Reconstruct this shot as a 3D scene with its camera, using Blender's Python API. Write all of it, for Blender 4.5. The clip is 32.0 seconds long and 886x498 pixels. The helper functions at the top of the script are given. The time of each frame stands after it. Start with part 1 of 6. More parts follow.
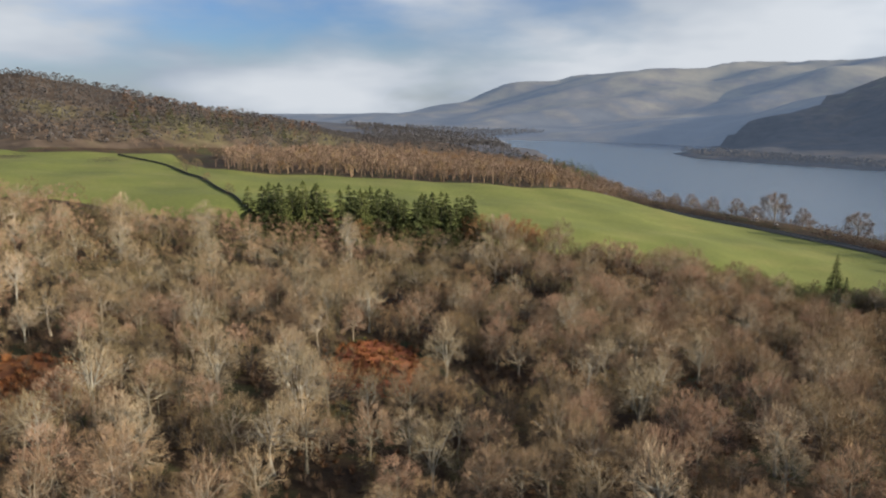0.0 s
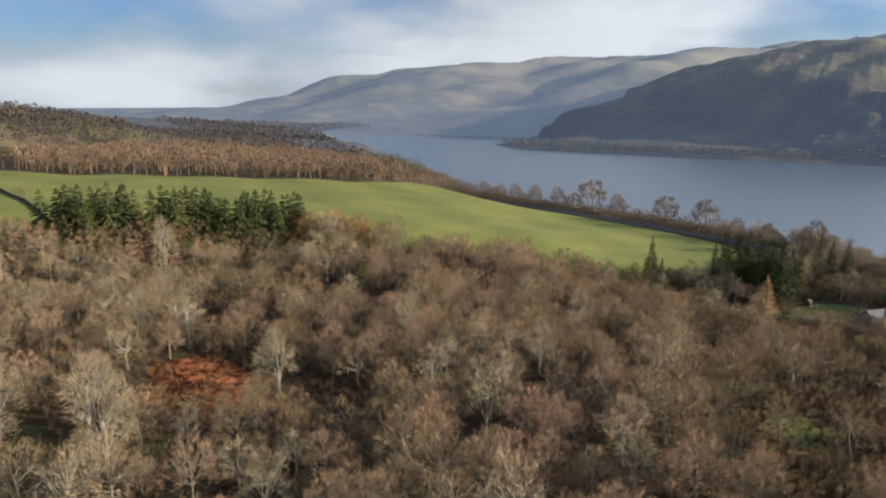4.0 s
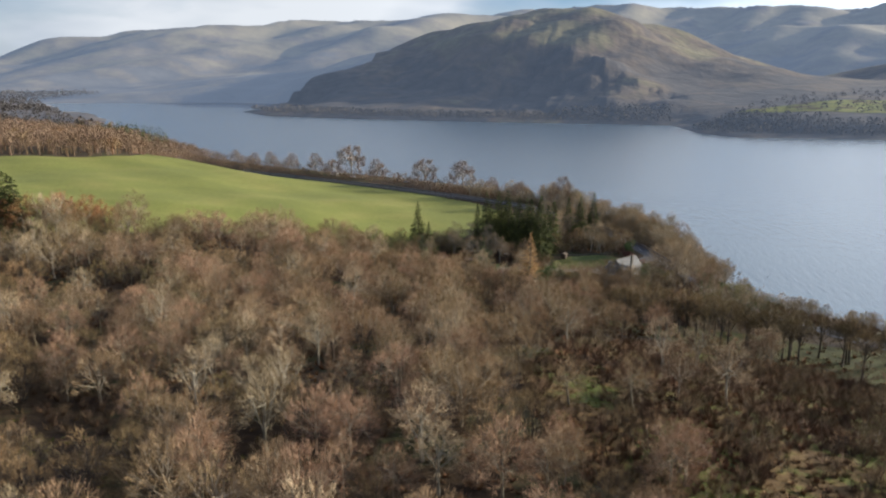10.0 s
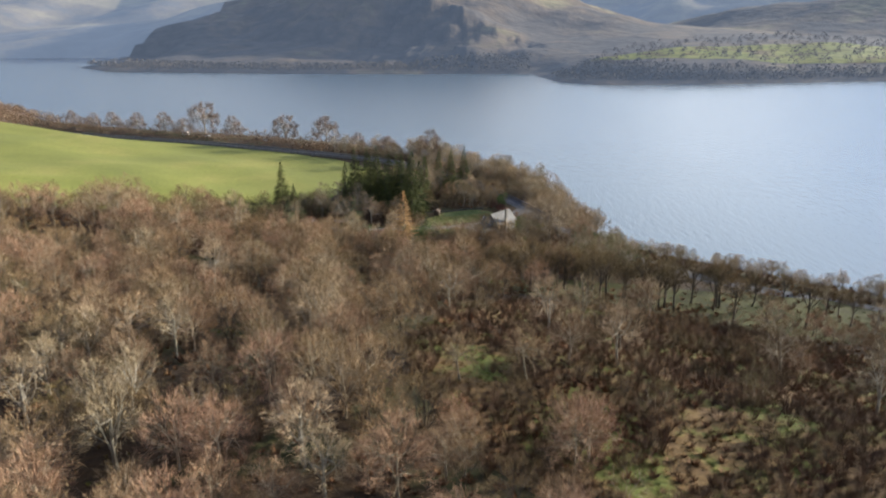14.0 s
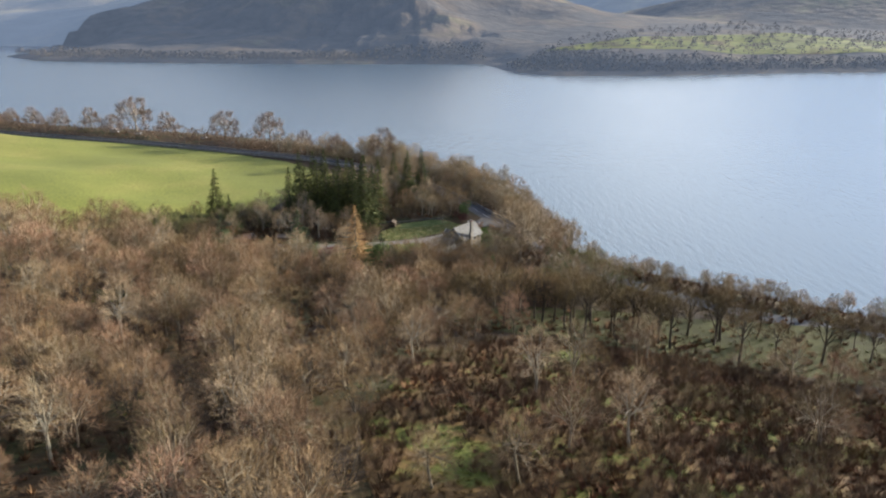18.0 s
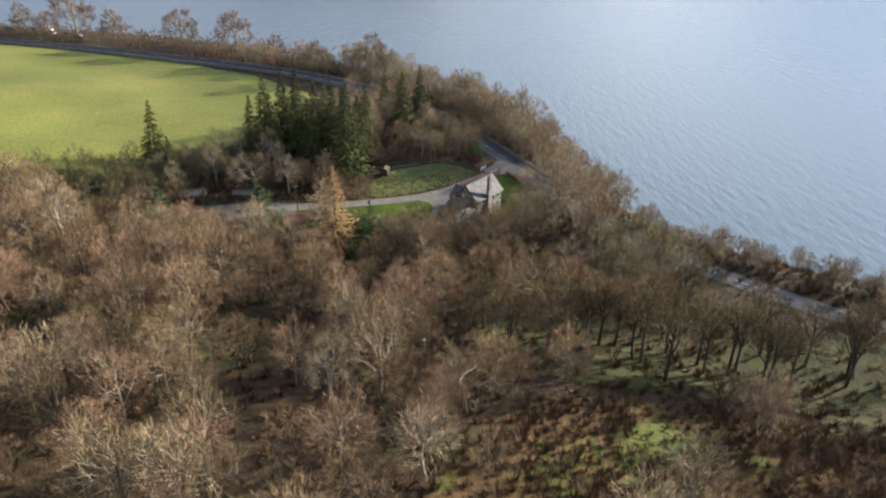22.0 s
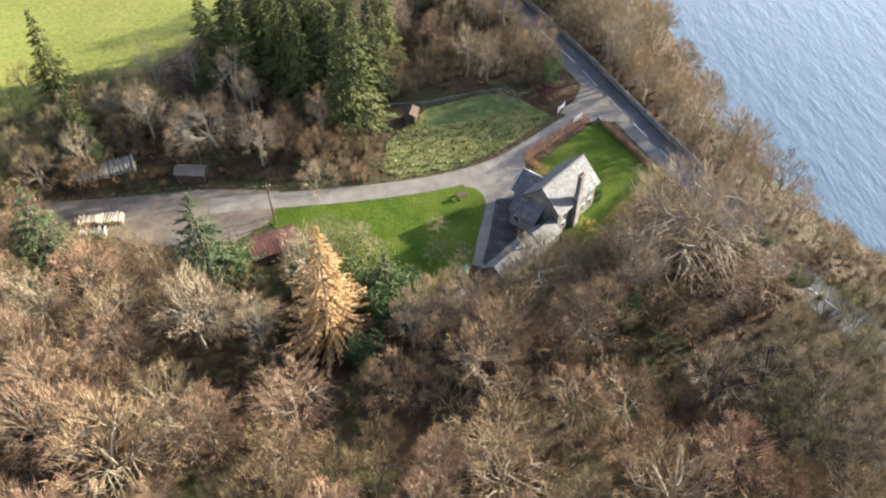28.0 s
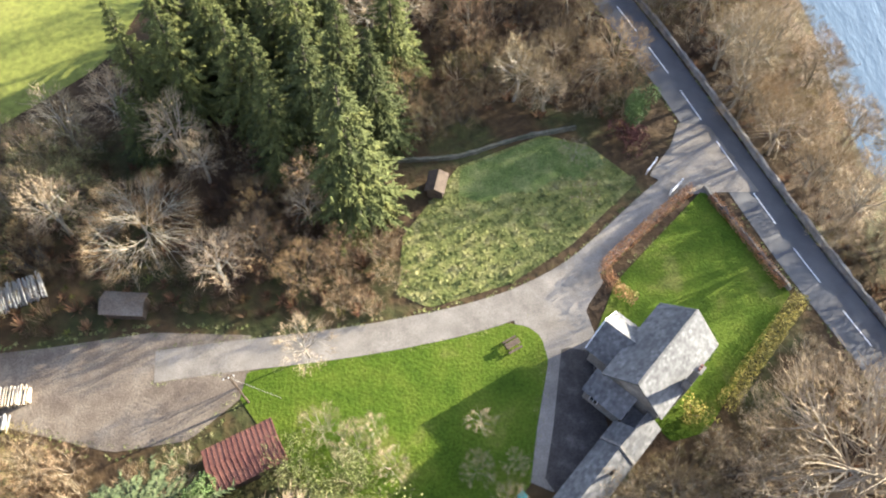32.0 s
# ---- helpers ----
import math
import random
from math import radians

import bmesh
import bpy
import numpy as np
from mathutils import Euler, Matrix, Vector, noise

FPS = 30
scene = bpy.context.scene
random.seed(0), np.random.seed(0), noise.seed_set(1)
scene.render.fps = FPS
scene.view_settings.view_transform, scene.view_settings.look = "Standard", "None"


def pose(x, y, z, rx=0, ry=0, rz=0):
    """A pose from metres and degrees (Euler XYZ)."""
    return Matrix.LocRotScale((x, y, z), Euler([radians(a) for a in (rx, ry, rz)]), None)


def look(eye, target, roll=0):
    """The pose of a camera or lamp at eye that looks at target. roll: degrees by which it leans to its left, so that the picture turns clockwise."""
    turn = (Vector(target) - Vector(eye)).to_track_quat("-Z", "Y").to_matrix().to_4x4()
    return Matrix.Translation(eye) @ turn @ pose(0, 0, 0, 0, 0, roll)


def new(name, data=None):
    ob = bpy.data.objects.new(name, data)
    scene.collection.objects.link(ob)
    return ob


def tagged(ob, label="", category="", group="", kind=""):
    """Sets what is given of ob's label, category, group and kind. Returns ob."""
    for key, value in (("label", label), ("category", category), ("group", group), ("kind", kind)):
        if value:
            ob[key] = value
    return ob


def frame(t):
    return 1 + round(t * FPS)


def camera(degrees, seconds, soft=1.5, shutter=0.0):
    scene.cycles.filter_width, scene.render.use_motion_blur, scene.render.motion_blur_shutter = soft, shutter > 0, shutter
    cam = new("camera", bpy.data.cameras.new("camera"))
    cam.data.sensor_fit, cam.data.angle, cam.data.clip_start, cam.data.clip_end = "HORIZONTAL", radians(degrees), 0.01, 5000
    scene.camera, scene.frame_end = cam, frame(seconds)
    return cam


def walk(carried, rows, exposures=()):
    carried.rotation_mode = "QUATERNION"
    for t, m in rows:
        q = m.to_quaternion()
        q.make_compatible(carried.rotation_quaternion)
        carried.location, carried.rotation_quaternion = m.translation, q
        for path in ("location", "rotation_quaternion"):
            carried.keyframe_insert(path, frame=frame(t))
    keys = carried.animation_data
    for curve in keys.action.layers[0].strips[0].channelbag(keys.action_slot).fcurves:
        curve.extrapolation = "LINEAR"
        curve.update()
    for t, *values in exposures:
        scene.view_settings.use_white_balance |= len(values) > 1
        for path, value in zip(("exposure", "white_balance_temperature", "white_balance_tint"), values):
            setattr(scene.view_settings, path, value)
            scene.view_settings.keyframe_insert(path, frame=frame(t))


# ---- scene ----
cam = camera(61.11, 32.0, soft=2.1)
PATH = [
    (0.0, (3.71, 2.77, 90.65), (-62.30, 75.37, 71.37), 0.10),
    (0.5, (2.85, 3.83, 90.57), (-60.95, 78.37, 71.26), 0.03),
    (1.0, (2.02, 4.98, 90.50), (-59.60, 81.33, 71.18), 0.07),
    (1.5, (1.19, 6.15, 90.39), (-58.20, 84.23, 71.00), -0.03),
    (2.0, (0.28, 7.35, 90.22), (-57.01, 86.98, 70.78), -0.00),
    (2.5, (-0.66, 8.54, 90.01), (-55.70, 89.72, 70.52), -0.03),
    (3.0, (-1.58, 9.64, 89.78), (-54.15, 92.43, 70.20), -0.02),
    (3.5, (-2.43, 10.62, 89.56), (-52.58, 94.85, 69.79), -0.05),
    (5.5, (-4.65, 13.44, 89.37), (-45.42, 102.23, 68.09), -0.10),
    (6.0, (-5.38, 14.52, 89.22), (-44.06, 104.13, 67.45), -0.11),
    (6.5, (-6.11, 15.74, 89.04), (-42.67, 106.13, 66.82), -0.11),
    (7.0, (-6.83, 17.22, 88.83), (-40.97, 108.41, 66.07), -0.16),
    (7.5, (-7.61, 18.76, 88.61), (-39.07, 110.80, 65.43), -0.11),
    (8.0, (-8.40, 20.22, 88.40), (-37.34, 113.02, 64.95), -0.12),
    (8.5, (-9.23, 21.66, 88.19), (-35.42, 115.22, 64.53), -0.09),
    (9.0, (-9.96, 23.11, 88.01), (-33.36, 117.35, 64.08), -0.07),
    (9.5, (-10.54, 24.44, 87.91), (-30.97, 119.31, 63.75), -0.02),
    (10.0, (-10.96, 25.52, 87.88), (-28.64, 120.88, 63.49), -0.03),
    (10.5, (-11.28, 26.26, 87.89), (-26.21, 122.02, 63.23), -0.07),
    (11.0, (-11.54, 26.66, 87.91), (-23.89, 122.70, 62.94), -0.07),
    (11.5, (-11.77, 27.12, 87.95), (-21.41, 123.30, 62.34), -0.11),
    (12.0, (-12.11, 28.22, 87.93), (-19.57, 124.37, 61.48), -0.08),
    (12.5, (-12.60, 30.21, 87.85), (-17.91, 126.21, 60.36), -0.06),
    (13.0, (-13.07, 32.65, 87.66), (-16.56, 128.44, 59.15), -0.10),
    (13.5, (-13.54, 35.35, 87.37), (-15.33, 130.91, 57.95), -0.14),
    (14.0, (-13.91, 38.40, 87.06), (-14.00, 133.67, 56.66), -0.21),
    (14.5, (-14.21, 41.65, 86.75), (-12.65, 136.70, 55.74), -0.12),
    (16.5, (-14.66, 56.86, 86.22), (-8.88, 151.67, 54.95), 0.27),
    (17.0, (-14.87, 61.26, 86.34), (-8.67, 156.00, 54.94), 0.34),
    (17.5, (-15.04, 65.95, 86.47), (-8.73, 160.63, 54.91), 0.33),
    (18.0, (-15.13, 71.16, 86.57), (-9.04, 165.78, 54.80), 0.21),
    (18.5, (-15.20, 77.09, 86.59), (-9.58, 171.66, 54.58), 0.07),
    (19.0, (-15.30, 84.12, 86.48), (-9.77, 178.39, 53.60), 0.13),
    (19.5, (-15.40, 91.96, 86.19), (-9.59, 185.65, 51.71), 0.24),
    (20.0, (-15.49, 100.42, 85.77), (-9.43, 193.40, 49.46), 0.34),
    (20.5, (-15.55, 109.22, 85.37), (-9.21, 201.34, 46.97), 0.43),
    (21.0, (-15.62, 117.87, 85.06), (-9.01, 208.97, 44.35), 0.52),
    (21.5, (-15.68, 125.84, 84.89), (-8.82, 215.87, 41.89), 0.59),
    (22.0, (-15.77, 133.26, 84.84), (-8.70, 222.20, 39.67), 0.56),
    (22.5, (-15.69, 140.07, 84.82), (-8.67, 227.98, 37.69), 0.33),
    (23.0, (-15.53, 147.05, 84.94), (-8.75, 233.91, 35.86), 0.19),
    (23.5, (-15.39, 154.17, 85.24), (-9.01, 239.96, 34.25), -0.15),
    (24.0, (-15.32, 161.32, 85.68), (-9.56, 246.00, 32.80), -0.48),
    (24.5, (-15.18, 168.25, 86.21), (-10.02, 251.86, 31.60), -0.51),
    (25.0, (-15.06, 174.93, 86.76), (-10.54, 257.34, 30.30), -0.84),
    (25.5, (-14.99, 181.61, 87.28), (-11.16, 262.74, 28.96), -1.07),
    (27.5, (-14.50, 210.20, 88.79), (-11.98, 283.40, 20.72), 0.18),
    (28.0, (-14.89, 217.40, 89.03), (-12.24, 288.01, 18.27), 0.38),
    (28.5, (-15.21, 224.87, 89.21), (-12.48, 292.59, 15.69), 0.26),
    (29.0, (-15.40, 232.46, 89.32), (-12.77, 297.07, 13.04), 0.19),
    (29.5, (-15.51, 240.07, 89.34), (-13.14, 301.46, 10.44), 0.15),
    (30.0, (-15.67, 247.76, 89.31), (-13.67, 305.82, 7.92), -0.19),
    (30.5, (-16.04, 255.17, 89.24), (-14.21, 309.93, 5.58), -0.26),
    (31.0, (-16.48, 262.48, 89.08), (-14.57, 314.51, 3.70), 0.04),
    (31.5, (-16.79, 270.15, 88.77), (-15.23, 320.50, 2.39), -0.10),
    (32.0, (-17.03, 277.93, 88.40), (-15.94, 327.18, 1.38), -0.31),
]
EXPOSURE = [(0, 0.78), (9, 1.02), (12, 1), (14, 1.35), (17, 1.4), (20, 1.33), (23, 1.48), (25, 1.82), (28, 2.22), (30, 2.52), (32, 2.62)]
walk(cam, [(t, look(eye, target, roll)) for t, eye, target, roll in PATH], EXPOSURE)

# ---- world, sun ----
SUN_AZ = math.atan2(0.423, 0.906)      # from +x towards +y
SUN_EL = radians(13.5)
world = bpy.data.worlds.new("sky")
scene.world = world
world.use_nodes = True
wn, wl = world.node_tree.nodes, world.node_tree.links
wn.clear()
sky = wn.new("ShaderNodeTexSky")
sky.sky_type, sky.sun_disc = "NISHITA", False
sky.sun_elevation, sky.sun_rotation = SUN_EL, math.pi / 2 - SUN_AZ
sky.air_density, sky.dust_density, sky.ozone_density = 1.0, 0.3, 1.0
coord = wn.new("ShaderNodeTexCoord")
sep = wn.new("ShaderNodeSeparateXYZ")
wl.new(coord.outputs["Generated"], sep.inputs[0])


def wmath(op, a, b=None):
    n = wn.new("ShaderNodeMath")
    n.operation = op
    for k, v in enumerate((a, b)):
        if v is None:
            continue
        if isinstance(v, (int, float)):
            n.inputs[k].default_value = v
        else:
            wl.new(v, n.inputs[k])
    return n.outputs[0]


squash = wn.new("ShaderNodeMapping")
squash.inputs["Scale"].default_value = (1.0, 1.0, 3.2)
wl.new(coord.outputs["Generated"], squash.inputs["Vector"])
puffs = wn.new("ShaderNodeTexNoise")
puffs.inputs["Scale"].default_value, puffs.inputs["Detail"].default_value = 2.5, 6
puffs.inputs["Roughness"].default_value = 0.5
wl.new(squash.outputs[0], puffs.inputs["Vector"])
cover = wn.new("ShaderNodeValToRGB")
cover.color_ramp.elements[0].position, cover.color_ramp.elements[1].position = 0.34, 0.52
wl.new(puffs.outputs["Fac"], cover.inputs[0])
body = wn.new("ShaderNodeTexNoise")
body.inputs["Scale"].default_value, body.inputs["Detail"].default_value = 2.6, 4
wl.new(squash.outputs[0], body.inputs["Vector"])
tone = wn.new("ShaderNodeValToRGB")
tone.color_ramp.elements[0].position, tone.color_ramp.elements[1].position = 0.38, 0.62
tone.color_ramp.elements[0].color = (5.4, 6.4, 7.8, 1)
tone.color_ramp.elements[1].color = (10.0, 10.6, 11.4, 1)
wl.new(body.outputs["Fac"], tone.inputs[0])
glow = wn.new("ShaderNodeVectorMath")
glow.operation = "DOT_PRODUCT"
wl.new(coord.outputs["Generated"], glow.inputs[0])
glow.inputs[1].default_value = (math.cos(SUN_AZ) * math.cos(SUN_EL), math.sin(SUN_AZ) * math.cos(SUN_EL), math.sin(SUN_EL))
near_sun = wmath("MAXIMUM", glow.outputs["Value"], 0.0)
bright = wmath("ADD", wmath("MULTIPLY", wmath("POWER", near_sun, 2.5), 2.9), 0.78)
# cloud banks low down, clearing overhead, thin bright haze round the sun
clear = wn.new("ShaderNodeMapRange")
clear.interpolation_type = "SMOOTHSTEP"
clear.inputs["From Min"].default_value, clear.inputs["From Max"].default_value = 0.25, 0.75
clear.inputs["To Min"].default_value, clear.inputs["To Max"].default_value = 1.0, 0.1
wl.new(sep.outputs[2], clear.inputs["Value"])
veil = wmath("MAXIMUM", wmath("MULTIPLY", cover.outputs["Color"], clear.outputs[0]), wmath("MULTIPLY", wmath("POWER", near_sun, 3.0), 0.8))
lit = wn.new("ShaderNodeVectorMath")
lit.operation = "SCALE"
wl.new(tone.outputs["Color"], lit.inputs[0])
wl.new(bright, lit.inputs["Scale"])
both = wn.new("ShaderNodeMix")
both.data_type = "RGBA"
wl.new(veil, both.inputs[0])
blue = wn.new("ShaderNodeVectorMath")
blue.operation = "MULTIPLY"
blue.inputs[1].default_value = (0.62, 0.86, 1.5)
wl.new(sky.outputs[0], blue.inputs[0])
wl.new(blue.outputs[0], both.inputs[6])
wl.new(lit.outputs[0], both.inputs[7])
back = wn.new("ShaderNodeBackground")
back.inputs["Strength"].default_value = 0.05
wl.new(both.outputs[2], back.inputs["Color"])
wl.new(back.outputs[0], wn.new("ShaderNodeOutputWorld").inputs["Surface"])

sun = new("sun", bpy.data.lights.new("sun", "SUN"))
sun.data.energy, sun.data.angle, sun.data.color = 5.0, radians(0.6), (1.0, 0.91, 0.76)
sun_from = Vector((math.cos(SUN_AZ) * math.cos(SUN_EL), math.sin(SUN_AZ) * math.cos(SUN_EL), math.sin(SUN_EL)))
sun.matrix_world = look(sun_from * 300, (0, 0, 0))

# ---- materials ----
def material(name, stops, scale=1.0, detail=6.0, rough=0.9, bump=0.0, fine=None, vary=0.0, metal=0.0, spec=0.3, island=False, coords="Object"):
    """A procedural surface: a ramp of colours over noise at two scales, grain in relief, and a tint that differs from piece to piece."""
    m = bpy.data.materials.new(name)
    m.use_nodes = True
    n, l = m.node_tree.nodes, m.node_tree.links
    bsdf = n["Principled BSDF"]
    bsdf.inputs["Roughness"].default_value, bsdf.inputs["Metallic"].default_value = rough, metal
    bsdf.inputs["Specular IOR Level"].default_value = spec
    where = n.new("ShaderNodeTexCoord").outputs[coords]
    big = n.new("ShaderNodeTexNoise")
    big.inputs["Scale"].default_value, big.inputs["Detail"].default_value, big.inputs["Roughness"].default_value = scale, detail, 0.6
    l.new(where, big.inputs["Vector"])
    ramp = n.new("ShaderNodeValToRGB")
    while len(ramp.color_ramp.elements) < len(stops):
        ramp.color_ramp.elements.new(0.5)
    for e, (at, col) in zip(ramp.color_ramp.elements, stops):
        e.position, e.color = at, (*col, 1)
    l.new(big.outputs["Fac"], ramp.inputs[0])
    color = ramp.outputs["Color"]
    small = n.new("ShaderNodeTexNoise")
    small.inputs["Scale"].default_value, small.inputs["Detail"].default_value = fine or scale * 9, 4
    l.new(where, small.inputs["Vector"])
    grain = n.new("ShaderNodeMapRange")
    grain.inputs["From Min"].default_value, grain.inputs["From Max"].default_value = 0.3, 0.7
    grain.inputs["To Min"].default_value, grain.inputs["To Max"].default_value = 0.72, 1.25
    l.new(small.outputs["Fac"], grain.inputs["Value"])
    mul = n.new("ShaderNodeVectorMath")
    mul.operation = "MULTIPLY"
    l.new(color, mul.inputs[0])
    l.new(grain.outputs[0], mul.inputs[1])
    color = mul.outputs[0]
    if vary:
        pick = n.new("ShaderNodeNewGeometry").outputs["Random Per Island"] if island else n.new("ShaderNodeObjectInfo").outputs["Random"]
        hsv = n.new("ShaderNodeHueSaturation")
        span = n.new("ShaderNodeMapRange")
        span.inputs["To Min"].default_value, span.inputs["To Max"].default_value = 1 - vary, 1 + vary
        l.new(pick, span.inputs["Value"])
        l.new(span.outputs[0], hsv.inputs["Value"])
        turn = n.new("ShaderNodeMapRange")
        turn.inputs["To Min"].default_value, turn.inputs["To Max"].default_value = 0.5 + 0.03 * vary, 0.5 - 0.03 * vary
        l.new(pick, turn.inputs["Value"])
        l.new(turn.outputs[0], hsv.inputs["Hue"])
        l.new(color, hsv.inputs["Color"])
        color = hsv.outputs["Color"]
    l.new(color, bsdf.inputs["Base Color"])
    if bump:
        b = n.new("ShaderNodeBump")
        b.inputs["Strength"].default_value, b.inputs["Distance"].default_value = 0.8, bump
        l.new(small.outputs["Fac"], b.inputs["Height"])
        l.new(b.outputs[0], bsdf.inputs["Normal"])
    return m


# Floor browns are darkened to deepen the shade between the crowns.
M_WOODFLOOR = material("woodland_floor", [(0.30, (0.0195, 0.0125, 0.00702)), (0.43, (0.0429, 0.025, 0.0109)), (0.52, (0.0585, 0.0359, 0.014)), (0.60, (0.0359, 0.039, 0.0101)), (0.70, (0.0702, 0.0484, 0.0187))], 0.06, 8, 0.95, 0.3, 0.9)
M_GRASS = material("pasture_grass", [(0.30, (0.122, 0.136, 0.0252)), (0.5, (0.154, 0.167, 0.0306)), (0.70, (0.202, 0.192, 0.045))], 0.03, 9, 0.9, 0.05, 1.2)
M_LAWN = material("lawn_grass", [(0.3, (0.036, 0.0648, 0.0063)), (0.45, (0.0558, 0.09, 0.009)), (0.58, (0.0765, 0.106, 0.0126)), (0.72, (0.126, 0.131, 0.0315))], 0.22, 10, 0.95, 0.12, 3.0, spec=0.1)
M_ROUGH = material("rough_grass", [(0.32, (0.065, 0.08, 0.018)), (0.5, (0.125, 0.13, 0.035)), (0.68, (0.20, 0.185, 0.07))], 0.5, 9, 0.95, 0.25, 2.5)
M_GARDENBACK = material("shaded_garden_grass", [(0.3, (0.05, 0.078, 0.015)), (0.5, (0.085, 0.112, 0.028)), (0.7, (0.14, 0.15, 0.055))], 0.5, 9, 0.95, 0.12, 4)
M_ROAD = material("asphalt", [(0.3, (0.07, 0.07, 0.073)), (0.7, (0.11, 0.11, 0.11))], 0.3, 9, 0.75, 0.01, 14)
M_DRIVE = material("worn_drive", [(0.3, (0.14, 0.122, 0.10)), (0.55, (0.20, 0.178, 0.15)), (0.75, (0.26, 0.23, 0.19))], 0.35, 9, 0.9, 0.02, 8)
M_YARD = material("earth_yard", [(0.3, (0.088, 0.066, 0.05)), (0.55, (0.16, 0.128, 0.095)), (0.75, (0.208, 0.176, 0.14))], 0.25, 9, 0.95, 0.05, 5)
# Court earth: dark damp soil, with the house's shade put into its colour.
M_COURT = material("damp_earth_with_shade", [(0.3, (0.035, 0.03, 0.026)), (0.55, (0.06, 0.052, 0.045)), (0.75, (0.11, 0.10, 0.09))], 0.5, 8, 0.85, 0.04, 5)
M_PAINT = material("road_paint", [(0.3, (0.6, 0.6, 0.58)), (0.7, (0.8, 0.8, 0.78))], 2, 6, 0.6)
M_BARK = material("grey_bark", [(0.3, (0.156, 0.124, 0.0857)), (0.5, (0.245, 0.202, 0.14)), (0.7, (0.345, 0.297, 0.212))], 0.8, 6, 0.95, 0.02, 9, 0.25)
M_PALE = material("pale_bark", [(0.3, (0.171, 0.15, 0.111)), (0.7, (0.324, 0.295, 0.23))], 0.8, 6, 0.95, 0.02, 9, 0.2)
M_DARKBARK = material("dark_bark", [(0.3, (0.045, 0.036, 0.028)), (0.7, (0.10, 0.085, 0.065))], 0.8, 6, 0.95, 0.02, 9, 0.25)
M_TWIG_BROWN = material("brown_twigs", [(0.3, (0.138, 0.0905, 0.0426)), (0.7, (0.251, 0.174, 0.0851))], 0.25, 4, 0.95, 0, 3, 0.34)
M_TWIG_RED = material("reddish_twigs", [(0.3, (0.184, 0.112, 0.0664)), (0.7, (0.328, 0.215, 0.128))], 0.25, 4, 0.95, 0, 3, 0.32)
M_TWIG_GREY = material("grey_twigs", [(0.3, (0.175, 0.12, 0.0629)), (0.7, (0.316, 0.226, 0.121))], 0.25, 4, 0.95, 0, 3, 0.34)
M_TWIG_PALE = material("pale_twigs", [(0.3, (0.23, 0.173, 0.103)), (0.7, (0.386, 0.299, 0.184))], 0.25, 4, 0.95, 0, 3, 0.25)
M_TWIG_OLIVE = material("olive_twigs", [(0.3, (0.133, 0.102, 0.038)), (0.7, (0.234, 0.182, 0.0722))], 0.25, 4, 0.95, 0, 3, 0.34)
M_TWIG_OAK = material("oak_twigs", [(0.3, (0.117, 0.084, 0.038)), (0.7, (0.211, 0.152, 0.0684))], 0.25, 4, 0.95, 0, 3, 0.3)
M_LEAF_RUST = material("rust_leaves", [(0.3, (0.17, 0.078, 0.032)), (0.7, (0.3, 0.155, 0.065))], 0.3, 4, 0.9, 0, 3, 0.3)
M_BELT = material("belt_oak_twigs", [(0.3, (0.125, 0.083, 0.054)), (0.7, (0.235, 0.16, 0.104))], 0.06, 4, 0.95, 0, 1, 0.35, island=True)
M_REDBRACKEN = material("red_bracken", [(0.3, (0.13, 0.042, 0.016)), (0.5, (0.24, 0.085, 0.028)), (0.7, (0.30, 0.14, 0.05))], 0.2, 6, 0.95, 0.1, 2, 0.3)
M_FIELDS = material("far_fields", [(0.38, (0.05, 0.05, 0.035)), (0.46, (0.09, 0.115, 0.04)), (0.58, (0.13, 0.15, 0.05)), (0.66, (0.07, 0.06, 0.04))], 0.012, 3, 1.0, 0, 0.1)
M_TWIG_FAR = material("far_bare_crowns", [(0.3, (0.0589, 0.0528, 0.0503)), (0.7, (0.0837, 0.0739, 0.0681))], 0.02, 6, 1.0, 0, 0.2, 0.2, island=True)
M_RUST_FAR = material("far_rusty_crowns", [(0.3, (0.078, 0.0455, 0.03)), (0.7, (0.12, 0.0748, 0.045))], 0.02, 6, 1.0, 0, 0.2, 0.3, island=True)
M_PINE = material("fir_needles", [(0.3, (0.045, 0.062, 0.026)), (0.7, (0.13, 0.155, 0.065))], 0.4, 5, 0.9, 0, 4, 0.2)
M_TWIG_GREEN = material("mossy_twigs", [(0.3, (0.131, 0.129, 0.0484)), (0.7, (0.238, 0.219, 0.0913))], 0.25, 4, 0.95, 0, 3, 0.25)
M_GLADE = material("wet_glade", [(0.30, (0.045, 0.026, 0.011)), (0.42, (0.092, 0.052, 0.018)), (0.50, (0.13, 0.08, 0.026)), (0.55, (0.10, 0.105, 0.018)), (0.60, (0.09, 0.108, 0.018)), (0.66, (0.14, 0.115, 0.034)), (0.74, (0.11, 0.062, 0.023))], 0.07, 6, 0.95, 0.3, 1.1)
# Stand grass: greens darkened to paint in the deep shade under the oaks.
M_STANDGRASS = material("shaded_mossy_grass", [(0.3, (0.0232, 0.0237, 0.00571)), (0.45, (0.0422, 0.0454, 0.00816)), (0.58, (0.0569, 0.0592, 0.0114)), (0.72, (0.0506, 0.0335, 0.0143))], 0.09, 8, 0.95, 0.15, 1.5)
M_LARCH = material("larch_needles", [(0.3, (0.32, 0.195, 0.078)), (0.7, (0.50, 0.335, 0.15))], 0.5, 4, 0.9, 0, 4, 0.12)
